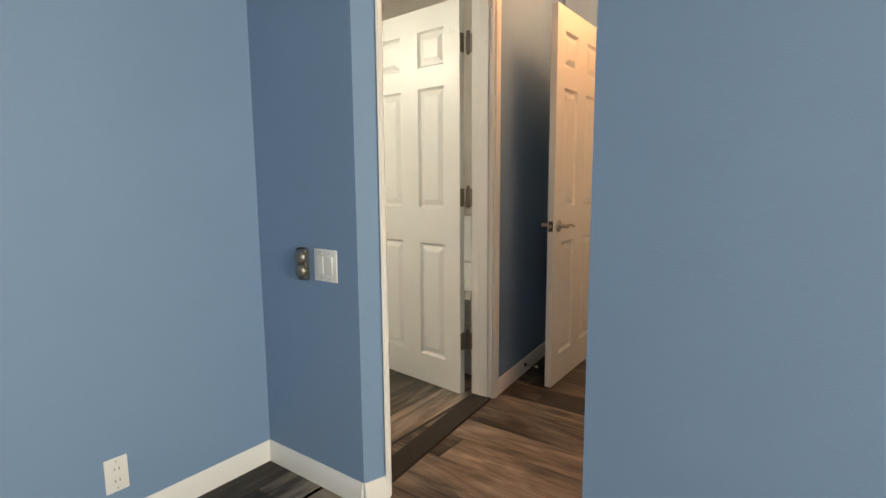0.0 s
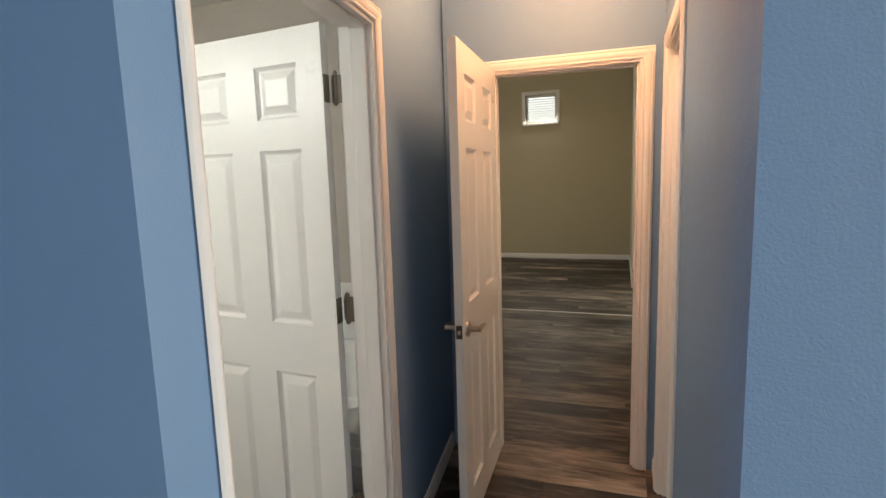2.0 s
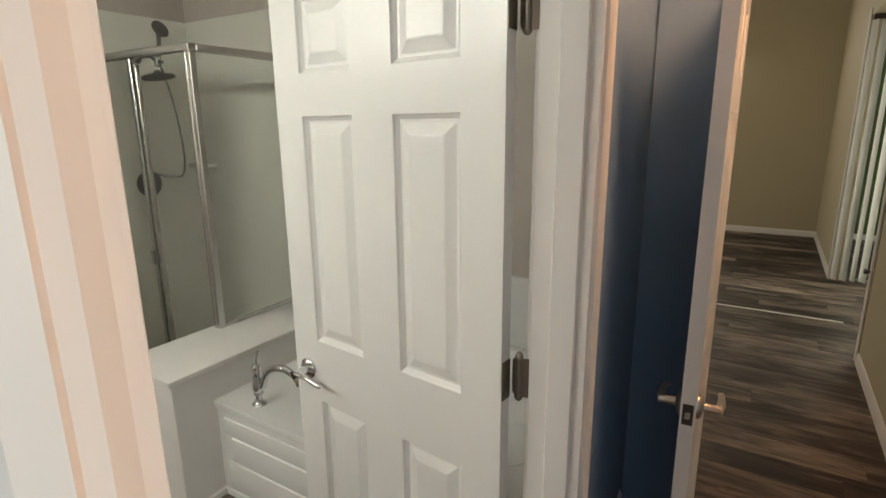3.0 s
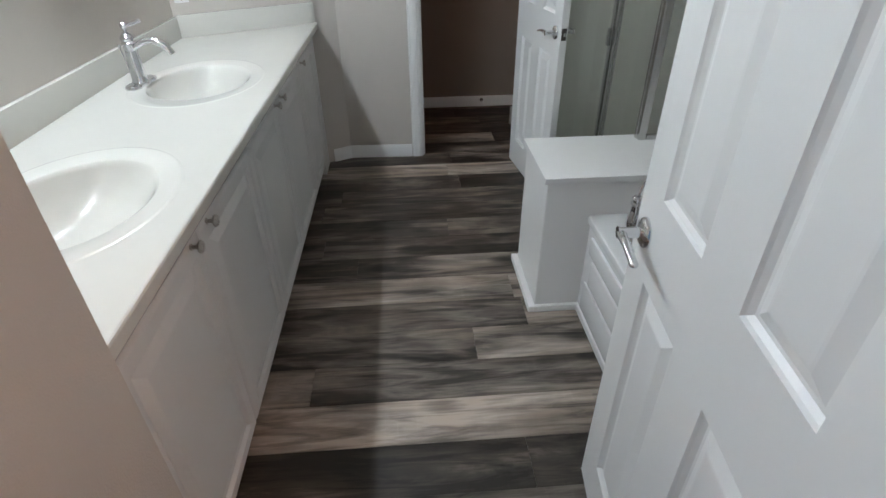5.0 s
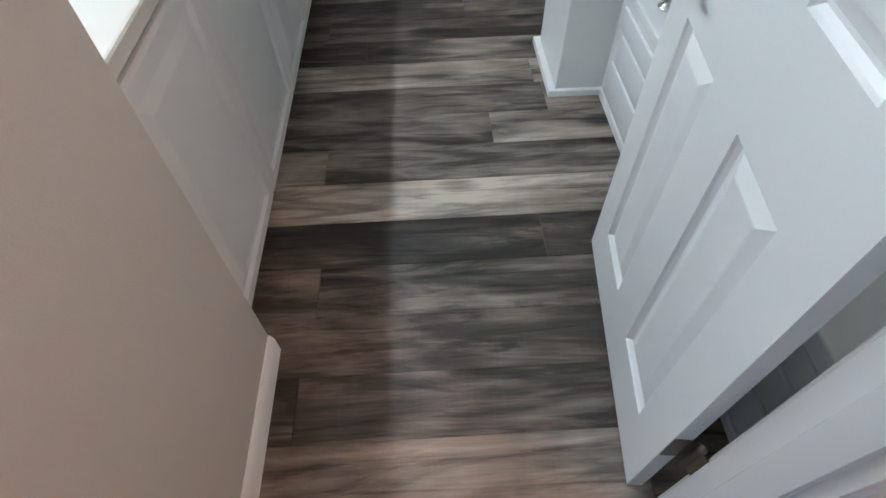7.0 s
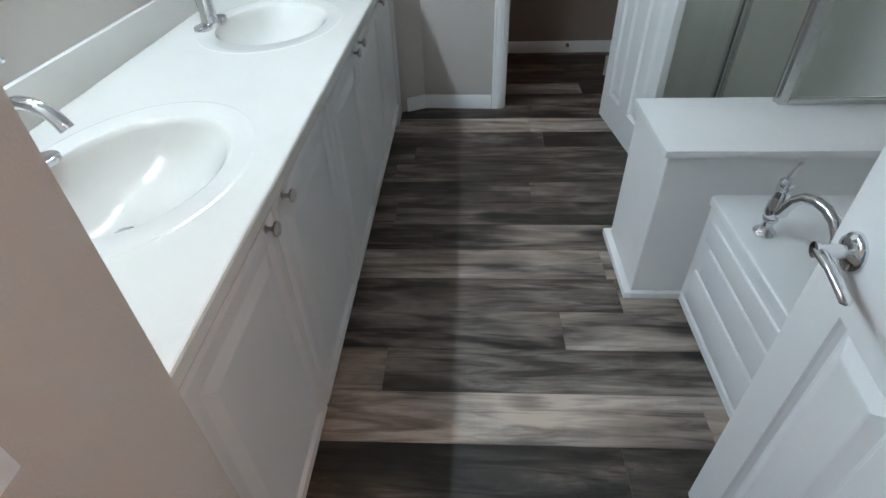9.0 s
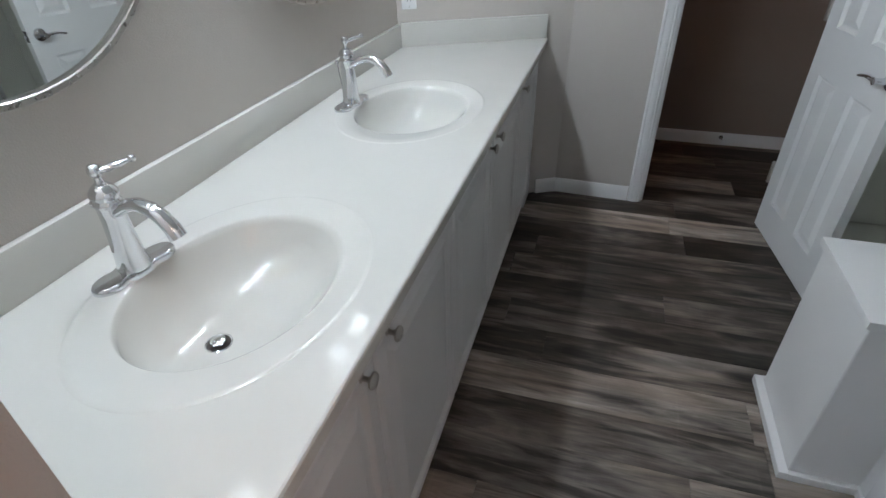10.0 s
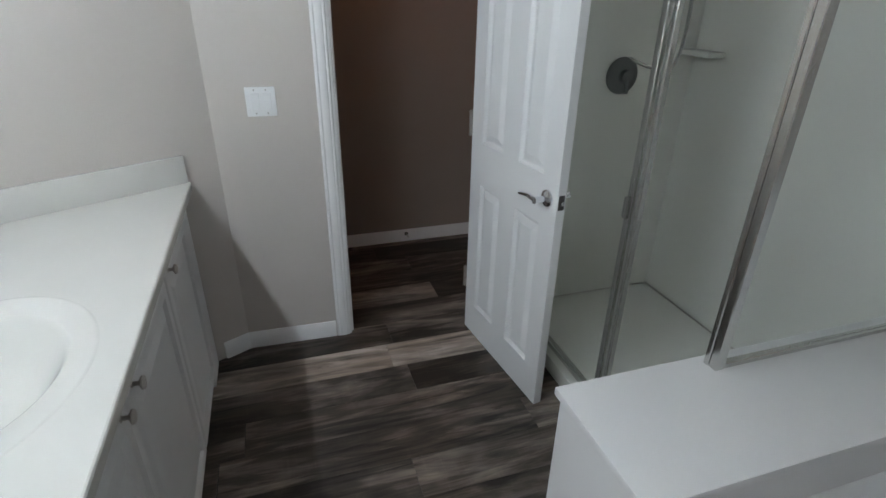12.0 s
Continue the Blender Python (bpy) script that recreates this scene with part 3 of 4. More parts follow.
structure("strike_plate", shift(bm_box(0, .0015, .035, .075, .885, .945, .0005), *_sp, 0, HA), M_DARK, "dark strike plate on the door jamb", "strike plate")
structure("threshold", shift(bm_box(S0 + .02, S1 - .02, .0, .115, .0, .014, .004), *hall_at(0), 0, HA), M_GAP, "dark transition strip in the doorway", "threshold")


# ---------------------------------------------------------------- vanity
def ellipse(cx, cy, a, b, n, z, ph=0.0):
    return [(cx + a * math.cos(2 * math.pi * i / n + ph), cy + b * math.sin(2 * math.pi * i / n + ph), z) for i in range(n)]


SINKS = [(-1.130, -.392), (-2.138, -.392)]
RA, RB = .330, .248
ZC = .885
CF = -.078


def bm_countertop():
    bm = bmesh.new()
    n = 56
    back_far = (CORNER_A[0] + .012, VB + .002)
    ang = Vector((CORNER_B[0] - CORNER_A[0], CORNER_B[1] - CORNER_A[1])).normalized()
    k = (CF - VB) / ang.y
    front_far = (CORNER_A[0] + ang.x * k + .004, CF)
    outline = [(-.584, CF), (-.584, VB + .002), back_far, front_far]
    edges = []
    top = [bm.verts.new((x, y, ZC)) for x, y in outline]
    edges += [bm.edges.new((top[i], top[(i + 1) % 4])) for i in range(4)]
    for cx, cy in SINKS:
        ring = [bm.verts.new(p) for p in ellipse(cx, cy, RA, RB, n, ZC)]
        edges += [bm.edges.new((ring[i], ring[(i + 1) % n])) for i in range(n)]
    bmesh.ops.triangle_fill(bm, edges=edges, use_beauty=True)
    for cx, cy in SINKS:
        over = [f for f in bm.faces if all(((v.co.x - cx) / RA) ** 2 + ((v.co.y - cy) / RB) ** 2 < 1.001 for v in f.verts)]
        bmesh.ops.delete(bm, geom=over, context="FACES_ONLY")
    # front edge: rounded drop
    prof = [(0, 0), (.004, -.0015), (.0065, -.006), (.0065, -.032), (.004, -.037), (-.004, -.038)]
    a = [bm.verts.new((-.584, CF + y, ZC + z)) for y, z in prof]
    b = [bm.verts.new((front_far[0] + .004, CF + y, ZC + z)) for y, z in prof]
    for i in range(len(prof) - 1):
        bm.faces.new((a[i], a[i + 1], b[i + 1], b[i]))
    bmesh.ops.remove_doubles(bm, verts=bm.verts, dist=1e-5)
    bmesh.ops.recalc_face_normals(bm, faces=bm.faces)
    for f in bm.faces:
        if abs(f.normal.z) > .9 and f.calc_center_median().z > ZC - .005 and f.normal.z < 0:
            f.normal_flip()
    return bm


def bm_basin(cx, cy):
    """Raised lip, rim shelf and oval bowl, down to the drain."""
    bm = bmesh.new()
    n = 56
    dx, dy = .055, -.045
    rings = [(RA, RB, 0, 0.0, 0), (RA - .005, RB - .005, 0, .0012, 0), (RA - .010, RB - .010, 0, .0012, 0), (RA - .020, RB - .020, 0, -.0008, 0),
             (.248, .194, 0, .000, 0), (.243, .188, 0, -.003, .03), (.236, .180, 0, -.014, .08), (.226, .160, 0, -.045, .25), (.197, .132, 0, -.080, .45),
             (.150, .092, 0, -.104, .7), (.095, .060, 0, -.116, .9), (.040, .034, 0, -.1215, 1), (.024, .024, 0, -.123, 1)]
    loops = []
    for a, b, _, z, k in rings:
        loops.append([bm.verts.new(p) for p in ellipse(cx + dx * k, cy + (.004 if a < .28 else 0) + dy * k, a, b, n, ZC + z * (1.1 if z < -.002 else 1))])
    for p, q in zip(loops, loops[1:]):
        for i in range(n):
            bm.faces.new((p[i], p[(i + 1) % n], q[(i + 1) % n], q[i]))
    bmesh.ops.recalc_face_normals(bm, faces=bm.faces)
    for f in bm.faces:
        if f.normal.z < 0:
            f.normal_flip()
    return bm


top = thing("countertop", "glossy off-white cultured marble vanity top, two oval basins", "countertop", pose(0, 0, 0))
part("slab", bm_countertop(), M_MARBLE, top, smooth=None)
for cx, cy in SINKS:
    bas = part("basin", bm_basin(cx, cy), M_MARBLE, top, "oval moulded basin", 60)
    # shallow closed cup, coloured dark for the shade inside the drain
    part("throat", shift(bm_lathe([(.0255, -.010), (.0255, -.0005), (.012, -.004), (0, -.004)], 24), cx + .055, cy - .041, ZC - .1345), M_DARK, bas, "dark cup standing for the shaded drain opening")
    dr = part("drain", shift(bm_lathe([(.0275, -.006), (.0275, .0005), (.0255, .0015), (.0240, .0005), (.0240, -.004)], 28), cx + .055, cy - .041, ZC - .1345), M_CHROME, bas, "chrome drain ring")
    part("stopper", shift(bm_lathe([(.014, -.002), (.016, .004), (.015, .009), (.010, .0115), (0, .012)], 24), cx + .055, cy - .041, ZC - .1345), M_CHROME, bas, "chrome pop-up stopper")
part("backsplash", bm_box(CORNER_A[0] + .01, -.584, VB + .001, VB + .020, ZC + .0, ZC + .104, .003, 2), M_MARBLE, top)
_d = Vector((CORNER_B[0] - CORNER_A[0], CORNER_B[1] - CORNER_A[1]))
_k = (CF - VB) / (_d.y / _d.length) - .01
_bs = bm_box(.012, _k, -.0195, -.001, ZC, ZC + .110, .003, 2)
part("side_splash", shift(_bs, CORNER_A[0], CORNER_A[1], 0, math.degrees(math.atan2(_d.y, _d.x)) + 0), M_MARBLE, top)


def vanity_cabinet(x0, x1, doors, label):
    """A base cabinet: carcass with face frame and toe kick; doors as (x_right, x_left, knob_x) in world x."""
    ob = thing("vanity_cabinet", label, "cabinet", pose(0, 0, 0), "vanity cabinets")
    part("bottom_rail", bm_box(x1 + .020, x0 - .020, CF - .060, CF - .042, .095, .140), M_CAB, ob, smooth=None)
    part("head_rail", bm_box(x1 + .020, x0 - .020, CF - .060, CF - .042, ZC - .085, ZC - .040), M_CAB, ob, smooth=None)
    for u, v in ((x1 + .001, x1 + .0195), (x0 - .0195, x0 - .001)):
        part("stile", bm_box(u, v, CF - .060, CF - .042, .095, ZC - .040), M_CAB, ob, smooth=None)
    part("body", joined(bm_box(x0 - .019, x0 - .001, VB + .03, CF - .0605, .095, ZC - .040), bm_box(x1 + .001, x1 + .019, VB + .03, CF - .0605, .095, ZC - .040),
                        bm_box(x1 + .0195, x0 - .0195, VB + .03, CF - .0605, .095, .113), bm_box(x1 + .001, x0 - .001, CF - .103, CF - .085, .005, .0945)), M_CAB, ob, smooth=None)
    part("top_rail", bm_box(x1 + .001, x0 - .001, CF - .0415, CF - .036, ZC - .056, ZC - .0395, .002), M_CAB, ob)
    for a, b, kx in doors:
        w = a - b
        dm = bmesh.new()
        loops = []
        zl, zh = .112, ZC - .066
        yb, yf = CF - .0415, CF - .012
        for inset, y in ((0, yb), (0, yf - .012), (.003, yf - .006), (.008, yf - .002), (.013, yf), (.046, yf), (.050, yf - .004), (.056, yf - .010), (.064, yf - .010), (.092, yf - .003), (.096, yf - .002)):
            loops.append([dm.verts.new(p) for p in ((b + inset, y, zl + inset), (a - inset, y, zl + inset), (a - inset, y, zh - inset), (b + inset, y, zh - inset))])
        for p, q in zip(loops, loops[1:]):
            for i in range(4):
                dm.faces.new((p[i], p[(i + 1) % 4], q[(i + 1) % 4], q[i]))
        dm.faces.new(loops[-1])
        dm.faces.new(loops[0][::-1])
        bmesh.ops.recalc_face_normals(dm, faces=dm.faces)
        d = part("door", dm, M_CAB, ob, smooth=None)
        part("knob", shift(bm_lathe([(0, 0), (.009, 0), (.0095, .002), (.0055, .004), (.005, .014), (.009, .018), (.0155, .021), (.0165, .025), (.013, .029), (0, .031)], 20, "y"), kx, yf - .002, .808),
             M_NICKEL, d, "brushed nickel knob", 50)
    return ob


vanity_cabinet(-.586, -1.598, [(-.600, -1.0768, -1.020), (-1.0793, -1.5965, -1.140)], "white painted base cabinet with two doors under the basin")
vanity_cabinet(-1.598, -2.620, [(-1.5990, -2.0808, -2.030), (-2.0833, -2.6185, -2.138)], "white painted base cabinet with two doors under the basin")
vanity_cabinet(-2.620, -3.10, [(-2.6210, -3.085, -2.680)], "white painted single-door base cabinet at the angled wall")
# filler between the last cabinet and the angled wall
structure("vanity_filler", bm_box(-3.275, -3.101, CF - .055, CF - .030, .002, ZC - .040), M_CAB, "white painted filler panel beside the cabinets", "panel")


def faucet(m):
    """Pinched base plate, tapered column with a domed cap, side lever with ball ends, arched spout and lift rod."""
    ob = thing("faucet", "chrome single-handle bathroom faucet on the vanity top", "faucet", m, "bathroom faucets")
    plate = bmesh.new()
    n = 56
    rings = []
    for k, z in ((1.0, 0), (1.0, .005), (.965, .0085), (.90, .0105), (.80, .0115)):
        ring = []
        for i in range(n):
            a = 2 * math.pi * i / n
            px = .080 * math.cos(a)
            half = .0285 * math.sqrt(max(0, 1 - (px / .080) ** 4)) * (1 - .22 * math.exp(-((abs(px) - .030) / .012) ** 2))
            ring.append(plate.verts.new((px * (1 - (1 - k) * .35), math.copysign(half, math.sin(a)) * k, z)))
        rings.append(ring)
    for p, q in zip(rings, rings[1:]):
        for i in range(n):
            plate.faces.new((p[i], p[(i + 1) % n], q[(i + 1) % n], q[i]))
    plate.faces.new(rings[-1])
    plate.faces.new(rings[0][::-1])
    bmesh.ops.remove_doubles(plate, verts=plate.verts, dist=1e-6)
    bmesh.ops.recalc_face_normals(plate, faces=plate.faces)
    part("base_plate", plate, M_CHROME, ob, "chrome base plate", 40)
    part("body", bm_lathe([(0, .009), (.0275, .010), (.0260, .016), (.0245, .030), (.0215, .070), (.0195, .110), (.0190, .128), (.0215, .131), (.0225, .134), (.0215, .137), (.0195, .139), (.0195, .143),
                           (.0225, .146), (.0225, .150), (.0205, .155), (.0150, .162), (.0085, .167), (0, .168)], 36), M_CHROME, ob, smooth=50)
    part("spout", bm_tube([(0, .010, .116), (0, .026, .126), (0, .046, .137), (0, .070, .143), (0, .094, .140), (0, .114, .129), (0, .128, .114), (0, .136, .098)],
                          [.0105, .0110, .0115, .0120, .0125, .0130, .0138, .0142], 18, .9), M_CHROME, ob, smooth=60)
    hd = part("handle", bm_lathe([(0, .165), (.0070, .166), (.0058, .171), (.0055, .177), (.0085, .180), (.0108, .186), (.0108, .191), (.0080, .197), (0, .199)], 22), M_CHROME, ob, "chrome handle hub", 60)
    part("lever", joined(bm_tube([(0, .002, .187), (-.014, .010, .188), (-.028, .018, .190), (-.042, .026, .193)], [.0065, .0088, .0080, .0055], 14, .7),
                         shift(bm_lathe([(0, -.0075), (.0055, -.005), (.0075, 0), (.0055, .005), (0, .0075)], 16), -.046, .028, .194)), M_CHROME, hd, smooth=60)
    part("lift_rod", joined(bm_tube([(0, -.022, .012), (0, -.030, .070), (0, -.036, .118)], .0024, 8), shift(bm_lathe([(0, 0), (.0055, .002), (.0068, .008), (.0045, .014), (0, .015)], 14), 0, -.036, .116)), M_CHROME, ob, "chrome lift rod", 50)
    ob.scale = (1.14, 1.14, 1.14)
    return ob


faucet(pose(-1.096, -.598, ZC + .001, 0, 0, -6))
faucet(pose(-2.112, -.604, ZC + .001, 0, 0, -6))


def round_mirror(cx, cz, r):
    ob = thing("round_mirror", "round wall mirror in a thin brushed nickel frame", "mirror", pose(cx, VB, cz), "round mirrors")
    part("frame", bm_lathe([(r - .016, .004), (r - .016, .024), (r - .013, .027), (r - .003, .027), (r, .024), (r, .001), (r - .016, .001)], 96, "y"), M_NICKEL, ob, smooth=40)
    g = bmesh.new()
    bmesh.ops.create_circle(g, cap_ends=True, radius=r - .014, segments=96)
    bmesh.ops.transform(g, verts=g.verts, matrix=Matrix.Translation((0, .014, 0)) @ Matrix.Rotation(radians(-90), 4, "X"))
    part("mirror_glass", g, M_MIRROR, ob, smooth=None)
    return ob


round_mirror(-1.125, 1.665, .468)
round_mirror(-2.200, 1.668, .472)


def vanity_light(cx):
    ob = thing("vanity_light", "three-lamp nickel vanity light above the mirror", "wall lamp", pose(cx, VB, 2.36), "vanity lights")
    part("back_plate", bm_box(-.30, .30, .001, .024, -.05, .05, .006, 2), M_NICKEL, ob)
    for dx in (-.24, 0, .24):
        part("arm", bm_tube([(dx, .02, 0), (dx, .09, .005), (dx, .145, -.01), (dx, .145, -.03)], .008, 10), M_NICKEL, ob)
        part("shade", shift(bm_lathe([(.015, 0), (.035, -.006), (.055, -.05), (.068, -.11), (.066, -.11), (.053, -.05), (.033, -.009), (.015, -.003)], 28), dx, .145, -.03), M_GLOBE, ob, "opal glass shade, lit")
    return ob


vanity_light(-1.10)
vanity_light(-2.15)

wall_plate("outlet_plate", "white double outlet on the angled wall", pose(CORNER_A[0] + _d.normalized().x * .058, CORNER_A[1] + _d.normalized().y * .058, 1.108, 0, 0, math.degrees(math.atan2(_d.y, _d.x)) + 0), 1, M_PLATE, "outlet")
wall_plate("switch_plate", "white double rocker switch beside the doorway", pose(CORNER_B[0] + _wd.x * .20, CORNER_B[1] + _wd.y * .20, 1.176, 0, 0, _wa), 2, M_PLATE, "rocker")
wall_plate("switch_plate", "white light switch on the stub wall", pose(-.365, SY, 1.10, 0, 0, 180), 1, M_PLATE, "rocker")
wall_plate("switch_plate", "white double rocker switch on the blue wall", pose(-.064, BY, .862), 2, M_PLATE, "rocker")
wall_plate("outlet_plate", "white outlet low on the blue wall", pose(BX, -.745, .215, 0, 0, 90), 1, M_PLATE, "outlet")

rem = thing("wall_remote", "pewter-coloured fan remote holder on the blue wall", "remote", pose(-.182, BY, .858))
part("holder", bm_box(-.027, .027, -.016, 0, -.060, .060, .014, 3), M_SENSOR, rem)
part("upper_dial", shift(bm_lathe([(0, .030), (.015, .029), (.024, .022), (.0265, .014), (.0265, 0)], 28, "y"), 0, -.006, .026, 0, 180), M_SENSOR, rem)
part("lower_dial", shift(bm_lathe([(0, .030), (.015, .029), (.024, .022), (.0265, .014), (.0265, 0)], 28, "y"), 0, -.006, -.024, 0, 180), M_SENSOR, rem)


# ---------------------------------------------------------------- tub, knee wall, shower
KX0, KX1, KY = -2.034, -1.664, .930
TY = 1.112
TZ = .462
kw = thing("knee_wall", "white knee wall with a flat cap between tub and shower", "half wall", pose(0, 0, 0), "", "structure")
part("body", bm_box(KX0, KX1, KY, BB, 0, .602, .003), M_TRIM, kw)
part("cap", bm_box(KX0 - .012, KX1 + .012, KY - .014, BB, .602, .628, .004, 2), M_TRIM, kw)
part("base_trim", joined(bm_box(KX0 - .018, KX1 + .018, KY - .030, KY - .0005, .003, .034, .006, 2), bm_box(KX1 + .0005, KX1 + .020, KY - .004, TY, .003, .034, .006, 2), bm_box(KX0 - .020, KX0 - .0005, KY - .004, 1.34, .003, .034, .006, 2)), M_TRIM, kw)

tub = thing("bathtub", "white acrylic bathtub with a panelled apron", "bathtub", pose(0, 0, 0))
TX0, TX1 = KX1 + .001, -.165


def bm_tub_top():
    bm = bmesh.new()
    n = 56
    cx, cy = -.830, 1.715
    outl = [(TX0, TY), (TX1, TY), (TX1, BB - .002), (TX0, BB - .002)]
    top = [bm.verts.new((x, y, TZ)) for x, y in outl]
    edges = [bm.edges.new((top[i], top[(i + 1) % 4])) for i in range(4)]
    a, b = .575, .510

    def ring(k, z):
        out = []
        for i in range(n):
            t = 2 * math.pi * i / n
            c, s = math.cos(t), math.sin(t)
            out.append(bm.verts.new((cx + a * k * math.copysign(abs(c) ** .8, c), cy + b * k * math.copysign(abs(s) ** .8, s), z)))
        return out
    r = ring(1, TZ)
    edges += [bm.edges.new((r[i], r[(i + 1) % n])) for i in range(n)]
    bmesh.ops.triangle_fill(bm, edges=edges, use_beauty=True)
    inner = set(r)
    bmesh.ops.delete(bm, geom=[f for f in bm.faces if all(v in inner for v in f.verts)], context="FACES_ONLY")
    prev = r
    for k, z in ((.985, TZ - .004), (.97, TZ - .015), (.93, TZ - .10), (.86, TZ - .25), (.78, TZ - .33), (.60, TZ - .355)):
        cur = ring(k, z)
        for i in range(n):
            bm.faces.new((prev[i], prev[(i + 1) % n], cur[(i + 1) % n], cur[i]))
        prev = cur
    bm.faces.new(prev)
    bmesh.ops.recalc_face_normals(bm, faces=bm.faces)
    for f in bm.faces:
        if f.normal.z < 0:
            f.normal_flip()
    return bm


part("deck", bm_tub_top(), M_TUB, tub, smooth=40)
part("rim", bm_box(TX0, TX1, TY - .010, TY + .012, TZ - .035, TZ - .0005, .008, 3), M_TUB, tub)
part("apron", bm_box(TX0, TX1, TY + .004, TY + .03, .002, TZ - .03), M_TUB, tub, smooth=None)
for z0, z1, i0 in ((.318, .392, .05), (.195, .305, .09), (.05, .182, .05)):
    part("apron_panel", bm_box(TX0 + i0, TX1 - i0, TY - .006, TY + .006, z0, z1, .005, 2), M_TUB, tub)
part("apron_foot", bm_box(TX0, TX1, TY - .006, TY + .006, .002, .035, .003), M_TUB, tub)

tf = thing("tub_filler", "chrome arched tub filler with a lever handle", "faucet", pose(-1.462, 1.183, TZ + .001, 0, 0, 14))
part("flange", bm_lathe([(0, 0), (.031, 0), (.032, .005), (.027, .011), (.018, .017), (.0155, .030), (.0155, .044), (.021, .048), (.0225, .053), (.021, .058), (0, .060)], 30), M_CHROME, tf, smooth=50)
part("body", bm_lathe([(0, .056), (.019, .058), (.0235, .070), (.0245, .082), (.022, .100), (.0180, .122), (.0165, .146), (.0175, .150), (.0205, .153), (.0205, .158), (.0170, .161), (.0170, .166), (.0200, .169), (.0195, .176), (.0120, .184), (0, .186)], 30), M_CHROME, tf, smooth=50)
part("spout", bm_tube([(.010, 0, .074), (.026, 0, .090), (.034, 0, .116), (.048, 0, .146), (.074, 0, .170), (.108, 0, .182), (.145, 0, .180), (.178, 0, .164), (.200, 0, .138), (.206, 0, .120)],
                      [.014, .0165, .0150, .0145, .0145, .0145, .015, .0155, .016, .0165], 18), M_CHROME, tf, smooth=60)
part("lever", joined(bm_tube([(0, 0, .182), (.002, 0, .198)], [.0085, .0065], 14), bm_tube([(.002, 0, .196), (.004, .003, .215), (.010, .007, .236), (.016, .010, .244)], [.0065, .0060, .0050, .0030], 12)), M_CHROME, tf, smooth=60)

SF = 1.400     # shower front
GX = -1.985   # return panel plane
sh = thing("shower_pan", "white acrylic shower pan with a raised sill", "shower base", pose(0, 0, 0))
part("pan", joined(bm_box(-3.305, KX0 - .001, SF - .05, SF + .05, .002, .085, .012, 2), bm_box(-3.305, KX0 - .001, SF + .05, BB - .012, .002, .045, .004)), M_SURR, sh)
su = thing("shower_surround", "pale glossy shower wall panels with a corner shelf", "shower wall", pose(0, 0, 0), "", "structure")
part("side_panel", bm_box(-3.309, -3.298, SF - .04, BB - .001, .05, 2.31, .003), M_SURR, su)
part("back_panel", bm_box(-3.298, KX1 + .02, BB - .012, BB - .001, .05, 2.31, .003), M_SURR, su)
part("tub_panel", bm_box(KX1 + .022, -.19, BB - .016, BB - .001, TZ + .004, .85, .004), M_TUB, su, "white panel above the tub deck")
part("shelf", bm_box(-3.297, -3.10, BB - .11, BB - .013, 1.33, 1.355, .008, 2), M_SURR, su)

en = thing("shower_enclosure", "framed clear glass shower enclosure with aluminium posts", "shower enclosure", pose(0, 0, 0))
ZT = 1.940
PX = -2.47
for x, y, z0 in ((-3.284, SF, .086), (PX, SF, .086), (GX, SF, .629)):
    part("post", bm_box(x - .014, x + .014, y - .016, y + .016, z0, ZT, .003), M_ALU, en)
part("post", bm_box(PX + .030, PX + .050, SF - .012, SF + .012, .10, ZT - .03, .003), M_ALU, en)
part("post", bm_box(GX - .034, GX - .016, SF - .016, SF + .016, .60, ZT, .003), M_ALU, en)
part("top_rail", bm_box(-3.298, GX + .014, SF - .019, SF + .019, ZT, ZT + .035, .004), M_ALU, en)
part("top_rail", bm_box(GX - .019, GX + .019, SF + .019, BB - .014, ZT, ZT + .035, .004), M_ALU, en)
part("sill_rail", bm_box(-3.27, KX0 - .002, SF - .016, SF + .016, .086, .112, .003), M_ALU, en)
part("cap_rail", bm_box(GX - .012, GX + .012, SF + .018, BB - .014, .629, .648, .003), M_ALU, en)
part("wall_rail", bm_box(GX - .012, GX + .012, BB - .030, BB - .013, .65, ZT, .003), M_ALU, en)
for bmx in (bm_box(-3.268, PX - .016, SF - .003, SF + .003, .114, ZT), bm_box(PX + .052, GX - .036, SF - .003, SF + .003, .114, ZT), bm_box(GX - .003, GX + .003, SF + .018, BB - .032, .650, ZT)):
    g = part("glass_pane", bmx, M_GLAZE, en, "clear glass", smooth=None)
    g.visible_shadow = False
part("door_catch", bm_box(PX - .012, PX + .012, SF - .030, SF - .016, .90, .975, .003), M_ALU, en)

sv = thing("shower_valve", "round nickel shower valve with a lever", "shower valve", pose(-3.297, 1.872, 1.238))
part("escutcheon", bm_lathe([(0, 0), (.085, 0), (.085, .004), (.078, .012), (.040, .018), (.030, .022), (.028, .050), (0, .052)], 36, "x"), M_GUN, sv, smooth=40)
part("lever", bm_tube([(.045, 0, 0), (.052, 0, -.03), (.055, 0, -.075)], [.012, .010, .008], 12), M_GUN, sv, smooth=60)
hs = thing("rain_shower", "nickel rain shower head with hand shower and hose", "shower head", pose(-3.297, 1.90, 2.04))
part("flange", bm_lathe([(0, 0), (.030, 0), (.028, .008), (.014, .014), (0, .014)], 24, "x"), M_GUN, hs, smooth=40)
part("arm", bm_tube([(.0, 0, 0), (.08, 0, .012), (.16, 0, .006), (.21, 0, -.025), (.235, 0, -.06)], .0105, 12), M_GUN, hs, smooth=60)
